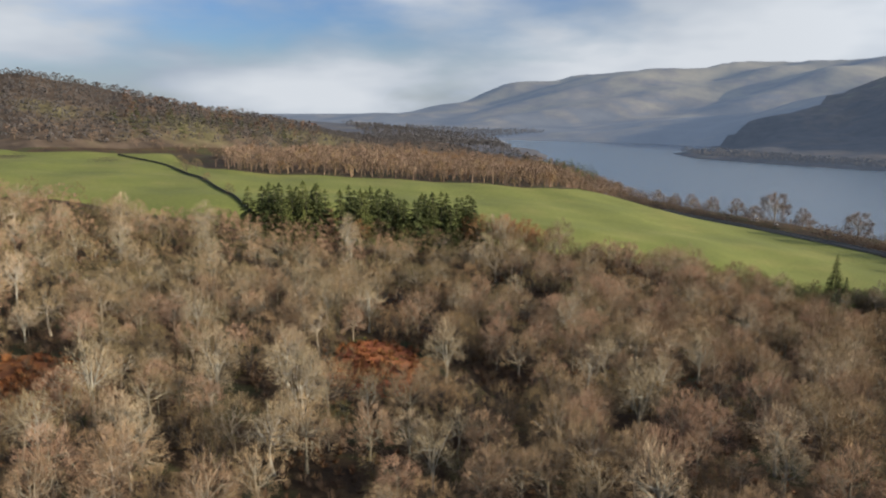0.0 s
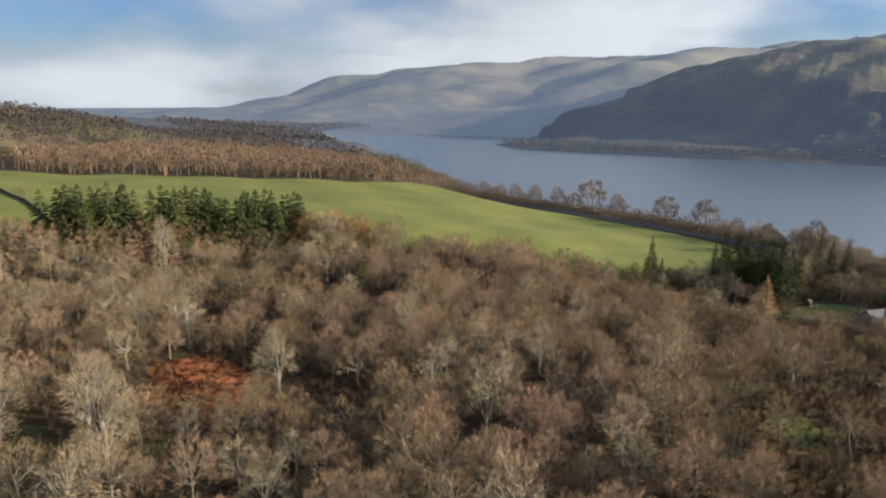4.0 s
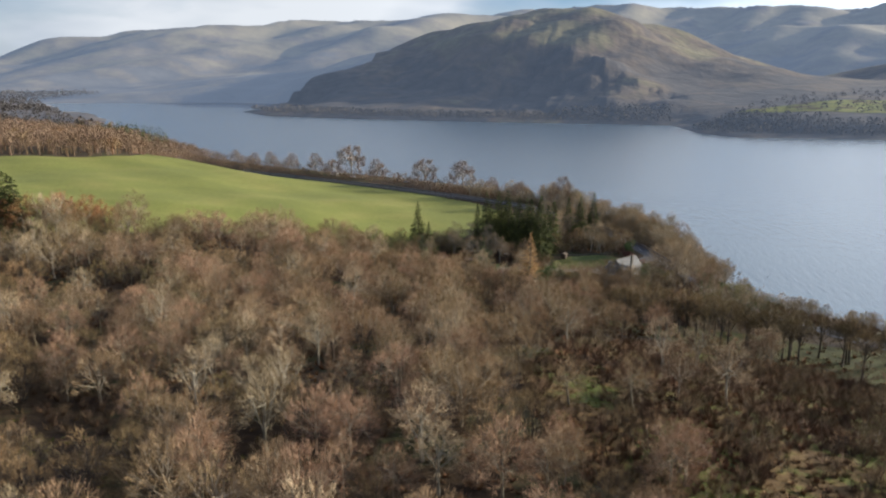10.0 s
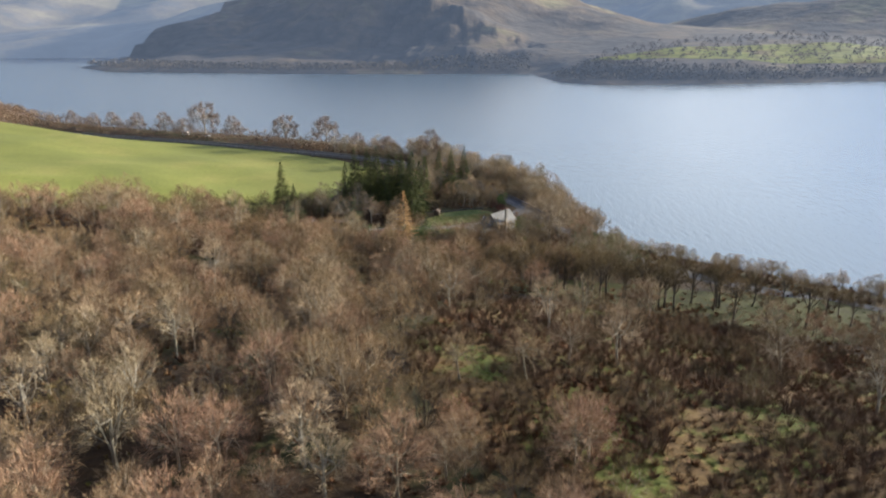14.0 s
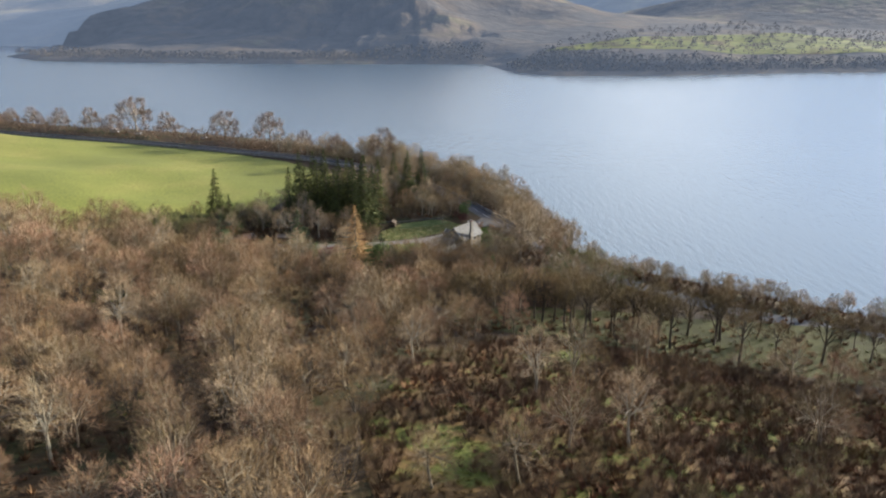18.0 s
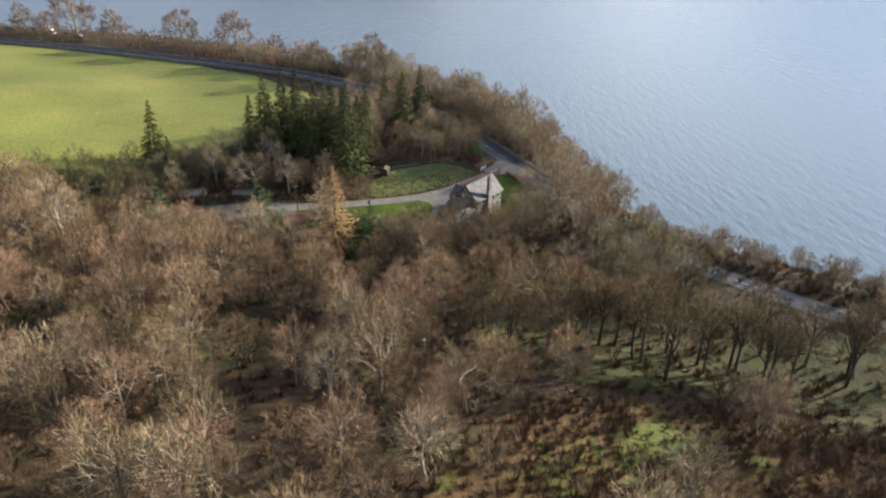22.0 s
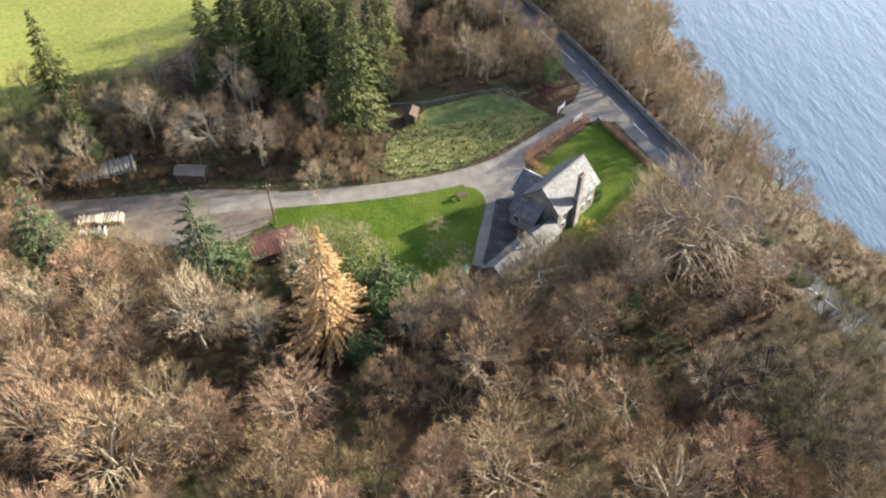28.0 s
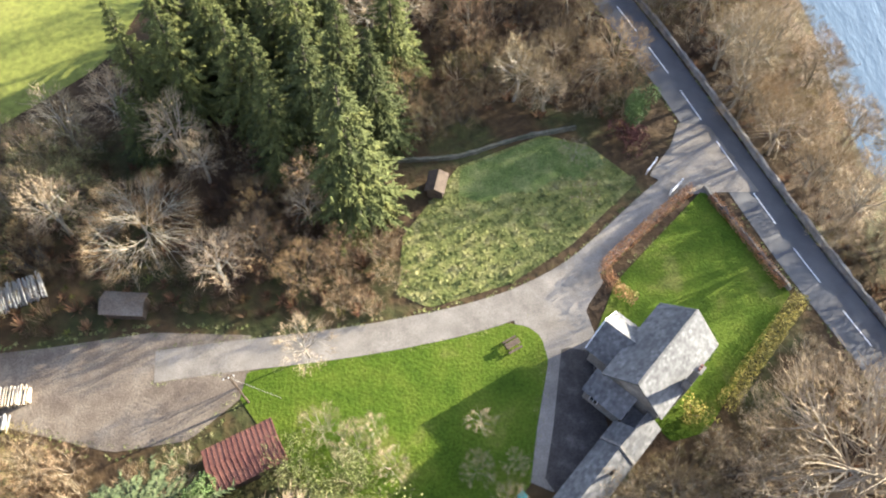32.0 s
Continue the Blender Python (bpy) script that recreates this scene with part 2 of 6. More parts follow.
M_SPRUCE = material("spruce_needles", [(0.3, (0.0403, 0.0504, 0.0146)), (0.55, (0.0874, 0.0986, 0.0258)), (0.75, (0.174, 0.168, 0.047))], 0.4, 5, 0.9, 0, 4, 0.3)
M_YEWGREEN = material("evergreen_leaves", [(0.3, (0.03, 0.06, 0.018)), (0.7, (0.10, 0.15, 0.045))], 0.4, 5, 0.85, 0, 4, 0.3)
M_BRACKEN = material("dead_bracken", [(0.3, (0.095, 0.045, 0.022)), (0.5, (0.15, 0.078, 0.036)), (0.7, (0.21, 0.125, 0.058))], 0.15, 6, 0.95, 0, 2, 0.3, island=True)
M_BRAMBLE = material("bramble_scrub", [(0.3, (0.0721, 0.0433, 0.0247)), (0.5, (0.122, 0.0758, 0.0439)), (0.7, (0.103, 0.0867, 0.0377))], 0.12, 6, 0.95, 0, 2, 0.35, island=True)
M_WILLOW = material("willow_leaves", [(0.3, (0.0792, 0.0912, 0.0263)), (0.7, (0.187, 0.19, 0.0675))], 0.5, 5, 0.9, 0, 4, 0.2)
M_STONE = material("grey_stone", [(0.3, (0.11, 0.105, 0.095)), (0.7, (0.25, 0.235, 0.21))], 0.8, 8, 0.9, 0.03, 6, 0.25)
M_DARKWALL = material("dark_stone", [(0.3, (0.05, 0.055, 0.035)), (0.7, (0.14, 0.13, 0.10))], 0.8, 8, 0.95, 0.03, 6, 0.25)
M_SLATE = material("wet_slate", [(0.3, (0.085, 0.087, 0.088)), (0.7, (0.13, 0.13, 0.126))], 0.5, 8, 0.8, 0.01, 7, 0.12, spec=0.2)
M_SLATES = material("slate_courses", [(0.3, (0.105, 0.105, 0.103)), (0.7, (0.165, 0.162, 0.155))], 0.3, 8, 0.7, 0.0, 1.4, 0.26, spec=0.3, island=True)
M_TUSSOCK2 = material("straw_tufts", [(0.3, (0.081, 0.108, 0.0252)), (0.5, (0.171, 0.18, 0.0585)), (0.7, (0.27, 0.243, 0.117))], 0.5, 6, 0.95, 0, 2, 0.3, island=True)
M_LIME = material("lime_render", [(0.3, (0.32, 0.30, 0.26)), (0.7, (0.48, 0.455, 0.41))], 0.5, 8, 0.9, 0.01, 6)
M_WHITE = material("white_paint", [(0.3, (0.68, 0.68, 0.66)), (0.7, (0.82, 0.82, 0.8))], 1, 5, 0.55)
M_DARKWOOD = material("dark_timber", [(0.3, (0.05, 0.035, 0.024)), (0.7, (0.11, 0.08, 0.055))], 1, 6, 0.85, 0.01, 9)
M_LOG = material("cut_logs", [(0.3, (0.33, 0.26, 0.18)), (0.7, (0.58, 0.48, 0.34))], 1.5, 6, 0.9, 0.01, 9, 0.3)
M_GREYLOG = material("weathered_poles", [(0.3, (0.187, 0.179, 0.158)), (0.7, (0.328, 0.312, 0.281))], 1.5, 6, 0.9, 0.01, 9, 0.3)
M_REDTIN = material("rusty_red_tin", [(0.3, (0.108, 0.0375, 0.0285)), (0.7, (0.194, 0.0825, 0.06))], 0.6, 8, 0.7, 0.0, 6, 0.12)
M_BEECH = material("beech_hedge_leaves", [(0.3, (0.22, 0.10, 0.05)), (0.5, (0.36, 0.19, 0.09)), (0.7, (0.46, 0.30, 0.15))], 0.8, 6, 0.9, 0, 5, 0.3, island=True)
M_GOLDHEDGE = material("golden_hedge_leaves", [(0.3, (0.16, 0.15, 0.03)), (0.7, (0.42, 0.34, 0.08))], 0.8, 6, 0.9, 0, 5, 0.3, island=True)
M_GLASS = material("window_glass", [(0.3, (0.02, 0.022, 0.025)), (0.7, (0.03, 0.033, 0.036))], 1, 2, 0.08, spec=0.6)
M_CARWHITE = material("white_car_paint", [(0.3, (0.7, 0.7, 0.7)), (0.7, (0.78, 0.78, 0.78))], 1, 2, 0.25, spec=0.6)
M_CARDARK = material("dark_car_paint", [(0.3, (0.03, 0.032, 0.04)), (0.7, (0.06, 0.06, 0.07))], 1, 2, 0.25, spec=0.6)
M_RUBBER = material("tyre_rubber", [(0.3, (0.02, 0.02, 0.02)), (0.7, (0.04, 0.04, 0.04))], 3, 3, 0.8)
M_TEAL = material("teal_plastic", [(0.3, (0.02, 0.19, 0.19)), (0.7, (0.04, 0.28, 0.27))], 2, 3, 0.4)
M_REDSHRUB = material("dark_red_leaves", [(0.3, (0.08, 0.03, 0.028)), (0.7, (0.17, 0.07, 0.055))], 0.8, 5, 0.9, 0, 4, 0.2)


def fell_material(name, woods, grass, heath, grain_scale=0.06, relief=6.0, haze_glow=0.0, contrast=0.3, detail=10.0):
    """Open fellside: bare woods low down, grass and bracken above, rock and heath near the tops."""
    m = bpy.data.materials.new(name)
    m.use_nodes = True
    n, l = m.node_tree.nodes, m.node_tree.links
    bsdf = n["Principled BSDF"]
    bsdf.inputs["Roughness"].default_value, bsdf.inputs["Specular IOR Level"].default_value = 1.0, 0.1
    where = n.new("ShaderNodeTexCoord").outputs["Object"]
    patch = n.new("ShaderNodeTexNoise")
    patch.inputs["Scale"].default_value, patch.inputs["Detail"].default_value, patch.inputs["Roughness"].default_value = 0.006, detail, 0.62
    l.new(where, patch.inputs["Vector"])
    ramp = n.new("ShaderNodeValToRGB")
    ramp.color_ramp.elements.new(0.5)
    for e, (at, col) in zip(ramp.color_ramp.elements, ((0.40, woods), (0.50, heath), (0.60, grass))):
        e.position, e.color = at, (*col, 1)
    place = n.new("ShaderNodeSeparateXYZ")
    l.new(where, place.inputs[0])
    rise = n.new("ShaderNodeMapRange")      # open grass on the heights, woods below
    rise.inputs["From Min"].default_value, rise.inputs["From Max"].default_value = 20.0, 190.0
    rise.inputs["To Min"].default_value, rise.inputs["To Max"].default_value = -0.09, 0.10
    l.new(place.outputs["Z"], rise.inputs["Value"])
    share = n.new("ShaderNodeMath")
    l.new(patch.outputs["Fac"], share.inputs[0])
    l.new(rise.outputs[0], share.inputs[1])
    l.new(share.outputs[0], ramp.inputs[0])
    grain = n.new("ShaderNodeTexNoise")
    grain.inputs["Scale"].default_value, grain.inputs["Detail"].default_value = grain_scale, 6
    l.new(where, grain.inputs["Vector"])
    span = n.new("ShaderNodeMapRange")
    span.inputs["From Min"].default_value, span.inputs["From Max"].default_value = 0.3, 0.7
    span.inputs["To Min"].default_value, span.inputs["To Max"].default_value = 1 - contrast, 1 + contrast
    l.new(grain.outputs["Fac"], span.inputs["Value"])
    mul = n.new("ShaderNodeVectorMath")
    mul.operation = "MULTIPLY"
    l.new(ramp.outputs["Color"], mul.inputs[0])
    l.new(span.outputs[0], mul.inputs[1])
    l.new(mul.outputs[0], bsdf.inputs["Base Color"])
    if haze_glow:     # blue emission paints distance haze onto fells and far woods
        bsdf.inputs["Emission Color"].default_value, bsdf.inputs["Emission Strength"].default_value = (0.42, 0.58, 0.86, 1), haze_glow
    b = n.new("ShaderNodeBump")
    b.inputs["Strength"].default_value, b.inputs["Distance"].default_value = 1.0, relief
    l.new(grain.outputs["Fac"], b.inputs["Height"])
    l.new(b.outputs[0], bsdf.inputs["Normal"])
    return m


M_HILL = fell_material("wooded_hillside", (0.075, 0.056, 0.042), (0.13, 0.11, 0.055), (0.10, 0.072, 0.05), 0.06, 3.0)
# Haze is painted into these three as emission, strongest on the farthest fells.
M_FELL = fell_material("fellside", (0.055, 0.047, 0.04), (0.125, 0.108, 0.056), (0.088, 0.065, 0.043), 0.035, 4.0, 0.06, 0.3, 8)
M_FAR_WOOD = fell_material("hazed_woods_across_the_lake", (0.075, 0.064, 0.052), (0.11, 0.088, 0.06), (0.09, 0.074, 0.056), 0.03, 0.0, 0.05, 0.25, 6)
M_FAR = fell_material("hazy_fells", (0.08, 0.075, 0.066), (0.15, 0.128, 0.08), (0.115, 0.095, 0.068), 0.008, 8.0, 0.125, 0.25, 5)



def water_material():
    m = bpy.data.materials.new("lake_water")
    m.use_nodes = True
    n, l = m.node_tree.nodes, m.node_tree.links
    bsdf = n["Principled BSDF"]
    bsdf.inputs["Base Color"].default_value = (0.085, 0.125, 0.165, 1)
    bsdf.inputs["Roughness"].default_value, bsdf.inputs["IOR"].default_value = 0.24, 1.333
    where = n.new("ShaderNodeTexCoord").outputs["Object"]
    turn = n.new("ShaderNodeMapping")
    turn.inputs["Rotation"].default_value, turn.inputs["Scale"].default_value = (0, 0, radians(-35)), (1.0, 0.32, 1)
    l.new(where, turn.inputs["Vector"])
    height = None
    for scale, amount in ((0.35, 1.0), (1.3, 0.35), (0.02, 0.5)):
        w = n.new("ShaderNodeTexNoise")
        w.inputs["Scale"].default_value, w.inputs["Detail"].default_value = scale, 3
        l.new(turn.outputs[0], w.inputs["Vector"])
        k = n.new("ShaderNodeMath")
        k.operation = "MULTIPLY_ADD"
        k.inputs[1].default_value = amount
        l.new(w.outputs["Fac"], k.inputs[0])
        if height:
            l.new(height, k.inputs[2])
        height = k.outputs[0]
    b = n.new("ShaderNodeBump")
    b.inputs["Strength"].default_value, b.inputs["Distance"].default_value = 0.6, 0.4
    l.new(height, b.inputs["Height"])
    l.new(b.outputs[0], bsdf.inputs["Normal"])
    return m


M_WATER = water_material()

# ---- the lie of the land ----
def segments(line):
    p = np.array(line, float)
    return p[:-1], p[1:]


def line_distance(x, y, line):
    """Distance to a polyline, the place along it (0 to 1 per segment) and the segment."""
    a, b = segments(line)
    best = np.full(np.shape(x), 1e9)
    seg = np.zeros(np.shape(x), int)
    frac = np.zeros(np.shape(x))
    for k in range(len(a)):
        d = b[k, :2] - a[k, :2]
        t = np.clip(((x - a[k, 0]) * d[0] + (y - a[k, 1]) * d[1]) / (d @ d), 0, 1)
        far = np.hypot(x - a[k, 0] - t * d[0], y - a[k, 1] - t * d[1])
        near = far < best
        best, seg, frac = np.where(near, far, best), np.where(near, k, seg), np.where(near, t, frac)
    return best, seg, frac


def inside(x, y, poly):
    hit = np.zeros(np.shape(x), bool)
    for (x0, y0), (x1, y1) in zip(poly, poly[1:] + poly[:1]):
        cross = ((y0 > y) != (y1 > y)) & (x < (x1 - x0) * (y - y0) / (y1 - y0 + 1e-12) + x0)
        hit ^= cross
    return hit


NEAR_SHORE = [(-4900, 2600), (-1900, 1750), (-1120, 1440), (-830, 1120), (-540, 850), (-375, 690), (-300, 625), (-215, 585), (-145, 562), (-60, 522), (-8, 470), (22, 430),
              (42, 397), (45, 366), (45, 340), (51, 318), (62, 300), (80, 286), (104, 268), (150, 240), (400, 140), (1200, -100), (4900, -900)]
FAR_SHORE = [(-4900, 2700), (-2000, 1780), (-1130, 1452), (-900, 1505), (-760, 1540), (-560, 1500), (-540, 1400), (-606, 1285), (-515, 1190), (-348, 1158), (-186, 1136), (-23, 1128), (108, 1122),
             (128, 1010), (170, 955), (300, 955), (500, 988), (900, 1010), (1800, 800), (4900, 300)]
NEAR_LAND = NEAR_SHORE + [(4900, -4900), (-4900, -4900)]
FAR_LAND = FAR_SHORE + [(4900, 4900), (-4900, 4900)]


def ridge(x, y, line, width, power=1.5, soft=0.0):
    """A long hill: its crest runs along a line of (x, y, height), and it falls away on both sides."""
    far, seg, t = line_distance(x, y, line)
    far = np.sqrt(far * far + soft * soft) - soft
    z = np.array([p[2] for p in line], float)
    crest = z[seg] * (1 - t) + z[seg + 1] * t
    return crest * np.clip(1 - far / width, 0, 1) ** power


LEFT_HILL = [(-1500, 60, 150), (-1000, 200, 126), (-890, 323, 120), (-864, 390, 105), (-870, 490, 83), (-856, 605, 68), (-845, 702, 44)]
NEAR_FELL = [(-606, 1290, 3), (-560, 1520, 30), (-500, 1740, 74), (-370, 1840, 137), (-235, 1900, 190), (-100, 1920, 212), (18, 1920, 206), (122, 1870, 166), (245, 1810, 98), (395, 1720, 52)]
LONG_FELL = [(-3590, 2700, 10), (-3000, 2650, 25), (-2641, 2765, 52), (-2412, 2838, 103), (-2119, 2941, 169), (-1852, 2999, 215), (-1433, 3111, 226), (-1345, 3150, 250), (-1142, 3229, 263), (-690, 3456, 264), (-455, 3595, 292), (-100, 3700, 300)]
BACK_FELL = [(-300, 4620, 380), (-100, 4622, 396), (505, 4594, 380), (1217, 4456, 361), (2400, 4000, 400)]
MID_FELL = [(250, 3620, 150), (359, 3606, 201), (589, 3575, 227), (892, 3510, 229), (1160, 3430, 234), (2000, 3000, 250)]
RIGHT_FELL = [(500, 2250, 30), (575, 2152, 46), (713, 2120, 78), (807, 2074, 95), (996, 1987, 120), (1500, 1800, 160)]
SHELF = 7.6
SITE = [(-58, 312), (32, 326)]          # the level ground of the house and its drive


def ease(v):
    v = np.clip(v, 0, 1)
    return v * v * (3 - 2 * v)


def height(x, y):
    x, y = np.asarray(x, float), np.asarray(y, float)
    s = line_distance(x, y, NEAR_SHORE)[0] * np.where(inside(x, y, NEAR_LAND), 1, -1)
    near = np.interp(s, [-30, 0, 8, 18, 34, 62, 95, 140, 200, 300, 400, 600, 900, 3000], [-5, 0, 3.5, 7.3, SHELF, SHELF, 11.5, 17, 24, 35, 44, 58, 66, 70])
    g = lambda cx, cy, r, h: h * np.exp(-((x - cx) ** 2 + (y - cy) ** 2) / r**2)  # noqa: E731
    bumps = g(10, 150, 70, 8) + g(-60, 150, 60, 3) + g(-145, 457, 90, -4) + g(-90, 335, 70, -4) + g(-340, 520, 150, 9) + g(-140, 240, 45, 6)
    roll = 0.9 * np.sin(x * 0.061 + 0.03 * y) * np.sin(y * 0.053 + 1.0) * np.clip((s - 70) / 60, 0, 1)
    left = ridge(x, y, LEFT_HILL, 520, 1.0) * ease((-500 - 0.25 * (y - 500) - x) / 220)
    near = np.maximum(near + (bumps + roll) * ease((s - 55) / 40), np.where(left > 4, left, -9.0))
    flat = ease(1 - (line_distance(x, y, SITE)[0] - 22) / 32) * np.clip((s - 10) / 10, 0, 1)
    near = near * (1 - flat) + (SHELF + 0.012 * np.maximum(0, -10 - x)) * flat
    d = line_distance(x, y, FAR_SHORE)[0] * np.where(inside(x, y, FAR_LAND), 1, -1)
    u, v = x + 38 * np.sin(y * 0.017 + 1.5 * np.sin(x * 0.006)) + 16 * np.sin(y * 0.05 + x * 0.02), y + 30 * np.sin(x * 0.021 + 0.7) + 14 * np.sin(x * 0.055 - y * 0.03)
    hills = np.maximum.reduce([1.05 * sum(ridge(u + a, v + b, NEAR_FELL, 920, 1.0, 40.0) for a, b in ((0, 0), (110, 0), (-110, 0), (0, 90), (0, -90), (70, 60), (-70, -60), (70, -60), (-70, 60))) / 9, ridge(x, y, RIGHT_FELL, 700, 1.3)])
    crag = (np.sin(x * 0.013 + 1.3 * np.sin(y * 0.007)) * np.sin(y * 0.011 + 0.8 * np.sin(x * 0.009)) + 0.5 * np.sin(x * 0.031 + y * 0.017) * np.sin(y * 0.037 - x * 0.011))
    far = np.maximum(np.interp(d, [-30, 0, 15, 300, 3000], [-5, 0, 3, 8, 20]), hills * (0.4 + 0.6 * ease(d / 120)) * (1 + 0.03 * crag) * np.clip(d / 45, 0, 1) - np.where(d < 2, 9.0, 0.0))
    return np.where(s > -30, near, np.where(d > -30, far, -5.0))


def far_height(x, y):
    x, y = np.asarray(x, float), np.asarray(y, float)
    crag = np.sin(x * 0.009 + 1.3 * np.sin(y * 0.004)) * np.sin(y * 0.006 + 0.8 * np.sin(x * 0.005)) + 0.6 * np.sin(x * 0.019 + y * 0.007) * np.sin(y * 0.017 - x * 0.011)
    u = x + 130 * np.sin(y * 0.0062 + 1.5 * np.sin(x * 0.0021)) + 55 * np.sin(y * 0.016 + x * 0.006)
    v = y + 90 * np.sin(x * 0.0075 + 0.7) + 45 * np.sin(x * 0.019 - y * 0.009)
    return np.maximum.reduce([ridge(u, v, LONG_FELL, 1150, 1.2), ridge(u, v, BACK_FELL, 1100, 1.1), ridge(u, v, MID_FELL, 800, 1.2)]) * (1 + 0.02 * crag) - 2


def z_at(x, y):
    return float(height(np.array([x]), np.array([y]))[0])


def link_mesh(name, verts, faces, mat, parent=None, smooth=False):
    me = bpy.data.meshes.new(name)
    me.from_pydata([tuple(v) for v in verts], [], faces)
    for m in mat if isinstance(mat, (list, tuple)) else [mat]:
        me.materials.append(m)
    if smooth:
        me.polygons.foreach_set("use_smooth", [True] * len(me.polygons))
    ob = new(name, me)
    ob.parent = parent
    return ob


def fast_mesh(name, verts, tris, mat):
    me = bpy.data.meshes.new(name)
    verts, tris = np.asarray(verts, np.float32), np.asarray(tris, np.int32)
    me.vertices.add(len(verts))
    me.vertices.foreach_set("co", verts.ravel())
    me.loops.add(tris.size)
    me.loops.foreach_set("vertex_index", tris.ravel())
    me.polygons.add(len(tris))
    me.polygons.foreach_set("loop_start", np.arange(len(tris), dtype=np.int32) * tris.shape[1])
    me.materials.append(mat)
    me.update(calc_edges=True)
    return me


def drape(name, poly, mat, cell, lift, parent=None):
    """A sheet laid on the ground inside an outline: a grid whose rim is drawn out to the outline."""
    p = np.array(poly, float)
    gx_, gy_ = np.meshgrid(np.arange(p[:, 0].min() - cell, p[:, 0].max() + cell, cell), np.arange(p[:, 1].min() - cell, p[:, 1].max() + cell, cell))
    nx_, ny_ = gx_.shape[1], gx_.shape[0]
    mid = inside(gx_[:-1, :-1] + cell / 2, gy_[:-1, :-1] + cell / 2, poly)
    use = np.zeros(gx_.shape, int)
    for dj in (0, 1):
        for di in (0, 1):
            use[dj:ny_ - 1 + dj, di:nx_ - 1 + di] += mid
    x, y = gx_.ravel().copy(), gy_.ravel().copy()
    ring = poly + poly[:1]
    for k in np.nonzero(((use > 0) & (use < 4)).ravel())[0]:
        best = None
        for (ax, ay), (bx, by) in zip(ring, ring[1:]):
            dx, dy = bx - ax, by - ay
            t = min(1, max(0, ((x[k] - ax) * dx + (y[k] - ay) * dy) / (dx * dx + dy * dy)))
            q = (ax + t * dx, ay + t * dy)
            d = math.hypot(q[0] - x[k], q[1] - y[k])
            if best is None or d < best[0]:
                best = (d, q)
        x[k], y[k] = best[1]
    j, i = np.nonzero(mid)
    faces = np.stack([j * nx_ + i, j * nx_ + i + 1, (j + 1) * nx_ + i + 1, (j + 1) * nx_ + i], 1)
    keep, inverse = np.unique(faces, return_inverse=True)
    x, y = x[keep], y[keep]
    me = fast_mesh(name, np.stack([x, y, height(x, y) + lift], 1), inverse.reshape(faces.shape), mat)
    me.polygons.foreach_set("use_smooth", [True] * len(me.polygons))
    ob = new(name, me)
    ob.parent = parent
    return ob


def smooth_line(line, step):
    """A polyline as a smooth curve through its points."""
    p = np.array(line, float)
    p = np.vstack([2 * p[0] - p[1], p, 2 * p[-1] - p[-2]])
    out = []
    for k in range(1, len(p) - 2):
        n = max(1, int(np.linalg.norm(p[k + 1] - p[k]) / step))
        for t in np.arange(n) / n:
            a, b, c, d = p[k - 1], p[k], p[k + 1], p[k + 2]
            out.append(0.5 * (2 * b + (c - a) * t + (2 * a - 5 * b + 4 * c - d) * t * t + (3 * b - a - 3 * c + d) * t**3))
    out.append(p[-2])
    return np.array(out)


def sides(line):
    d = np.gradient(line, axis=0)
    d /= np.linalg.norm(d, axis=1, keepdims=True)
    return np.stack([d[:, 1], -d[:, 0]], 1)


def ribbon(name, line, left, right, mat, lift, step=2.0, across=3):
    c = smooth_line(line, step)
    s = sides(c)
    offs = np.linspace(-left, right, across + 1)
    grid = c[:, None, :] + offs[None, :, None] * s[:, None, :]
    x, y = grid[..., 0].ravel(), grid[..., 1].ravel()
    n, m = len(c), across + 1
    faces = [(a * m + b, a * m + b + 1, (a + 1) * m + b + 1, (a + 1) * m + b) for a in range(n - 1) for b in range(across)]
    zc = np.repeat(height(c[:, 0], c[:, 1]), m)
    z = np.maximum(height(x, y), zc) + lift
    return link_mesh(name, np.stack([x, y, z], 1), faces, mat, smooth=True)


def steps(lo, hi, near_lo, near_hi, fine, grow):
    out = list(np.arange(near_lo, near_hi, fine))
    step, v = fine, out[-1]
    while v < hi:
        step = min(step * grow, 45)
        v += step
        out.append(min(v, hi))
    step, v = fine, near_lo
    while v > lo:
        step = min(step * grow, 45)
        v -= step
        out.insert(0, max(v, lo))
    return np.array(out)


xs, ys = steps(-4900, 4900, -420, 140, 5, 1.06), steps(-900, 4900, -40, 620, 5, 1.032)
gx, gy = np.meshgrid(xs, ys)
gz = height(gx, gy)
FIELD = [(-632, 200), (-611, 278), (-601, 322), (-540, 300), (-482, 286), (-449, 320), (-420, 378), (-370, 425), (-330, 458), (-314, 490), (-330, 535), (-355, 575), (-300, 553), (-204, 519), (-130, 492), (-71, 450), (-40, 414), (-52, 385), (-63, 354), (-82, 337), (-104, 316),
         (-130, 290), (-164, 256), (-192, 236), (-218, 208), (-255, 176), (-290, 160), (-338, 138), (-366, 116), (-480, 130)]
verts = np.stack([gx.ravel(), gy.ravel(), gz.ravel()], 1)
nx, ny = len(xs), len(ys)
quad = [(j * nx + i, j * nx + i + 1, (j + 1) * nx + i + 1, (j + 1) * nx + i) for j in range(ny - 1) for i in range(nx - 1)]
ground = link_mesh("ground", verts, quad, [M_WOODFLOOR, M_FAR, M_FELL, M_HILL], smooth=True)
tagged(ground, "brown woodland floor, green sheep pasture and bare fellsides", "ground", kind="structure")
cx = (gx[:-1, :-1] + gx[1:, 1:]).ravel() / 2
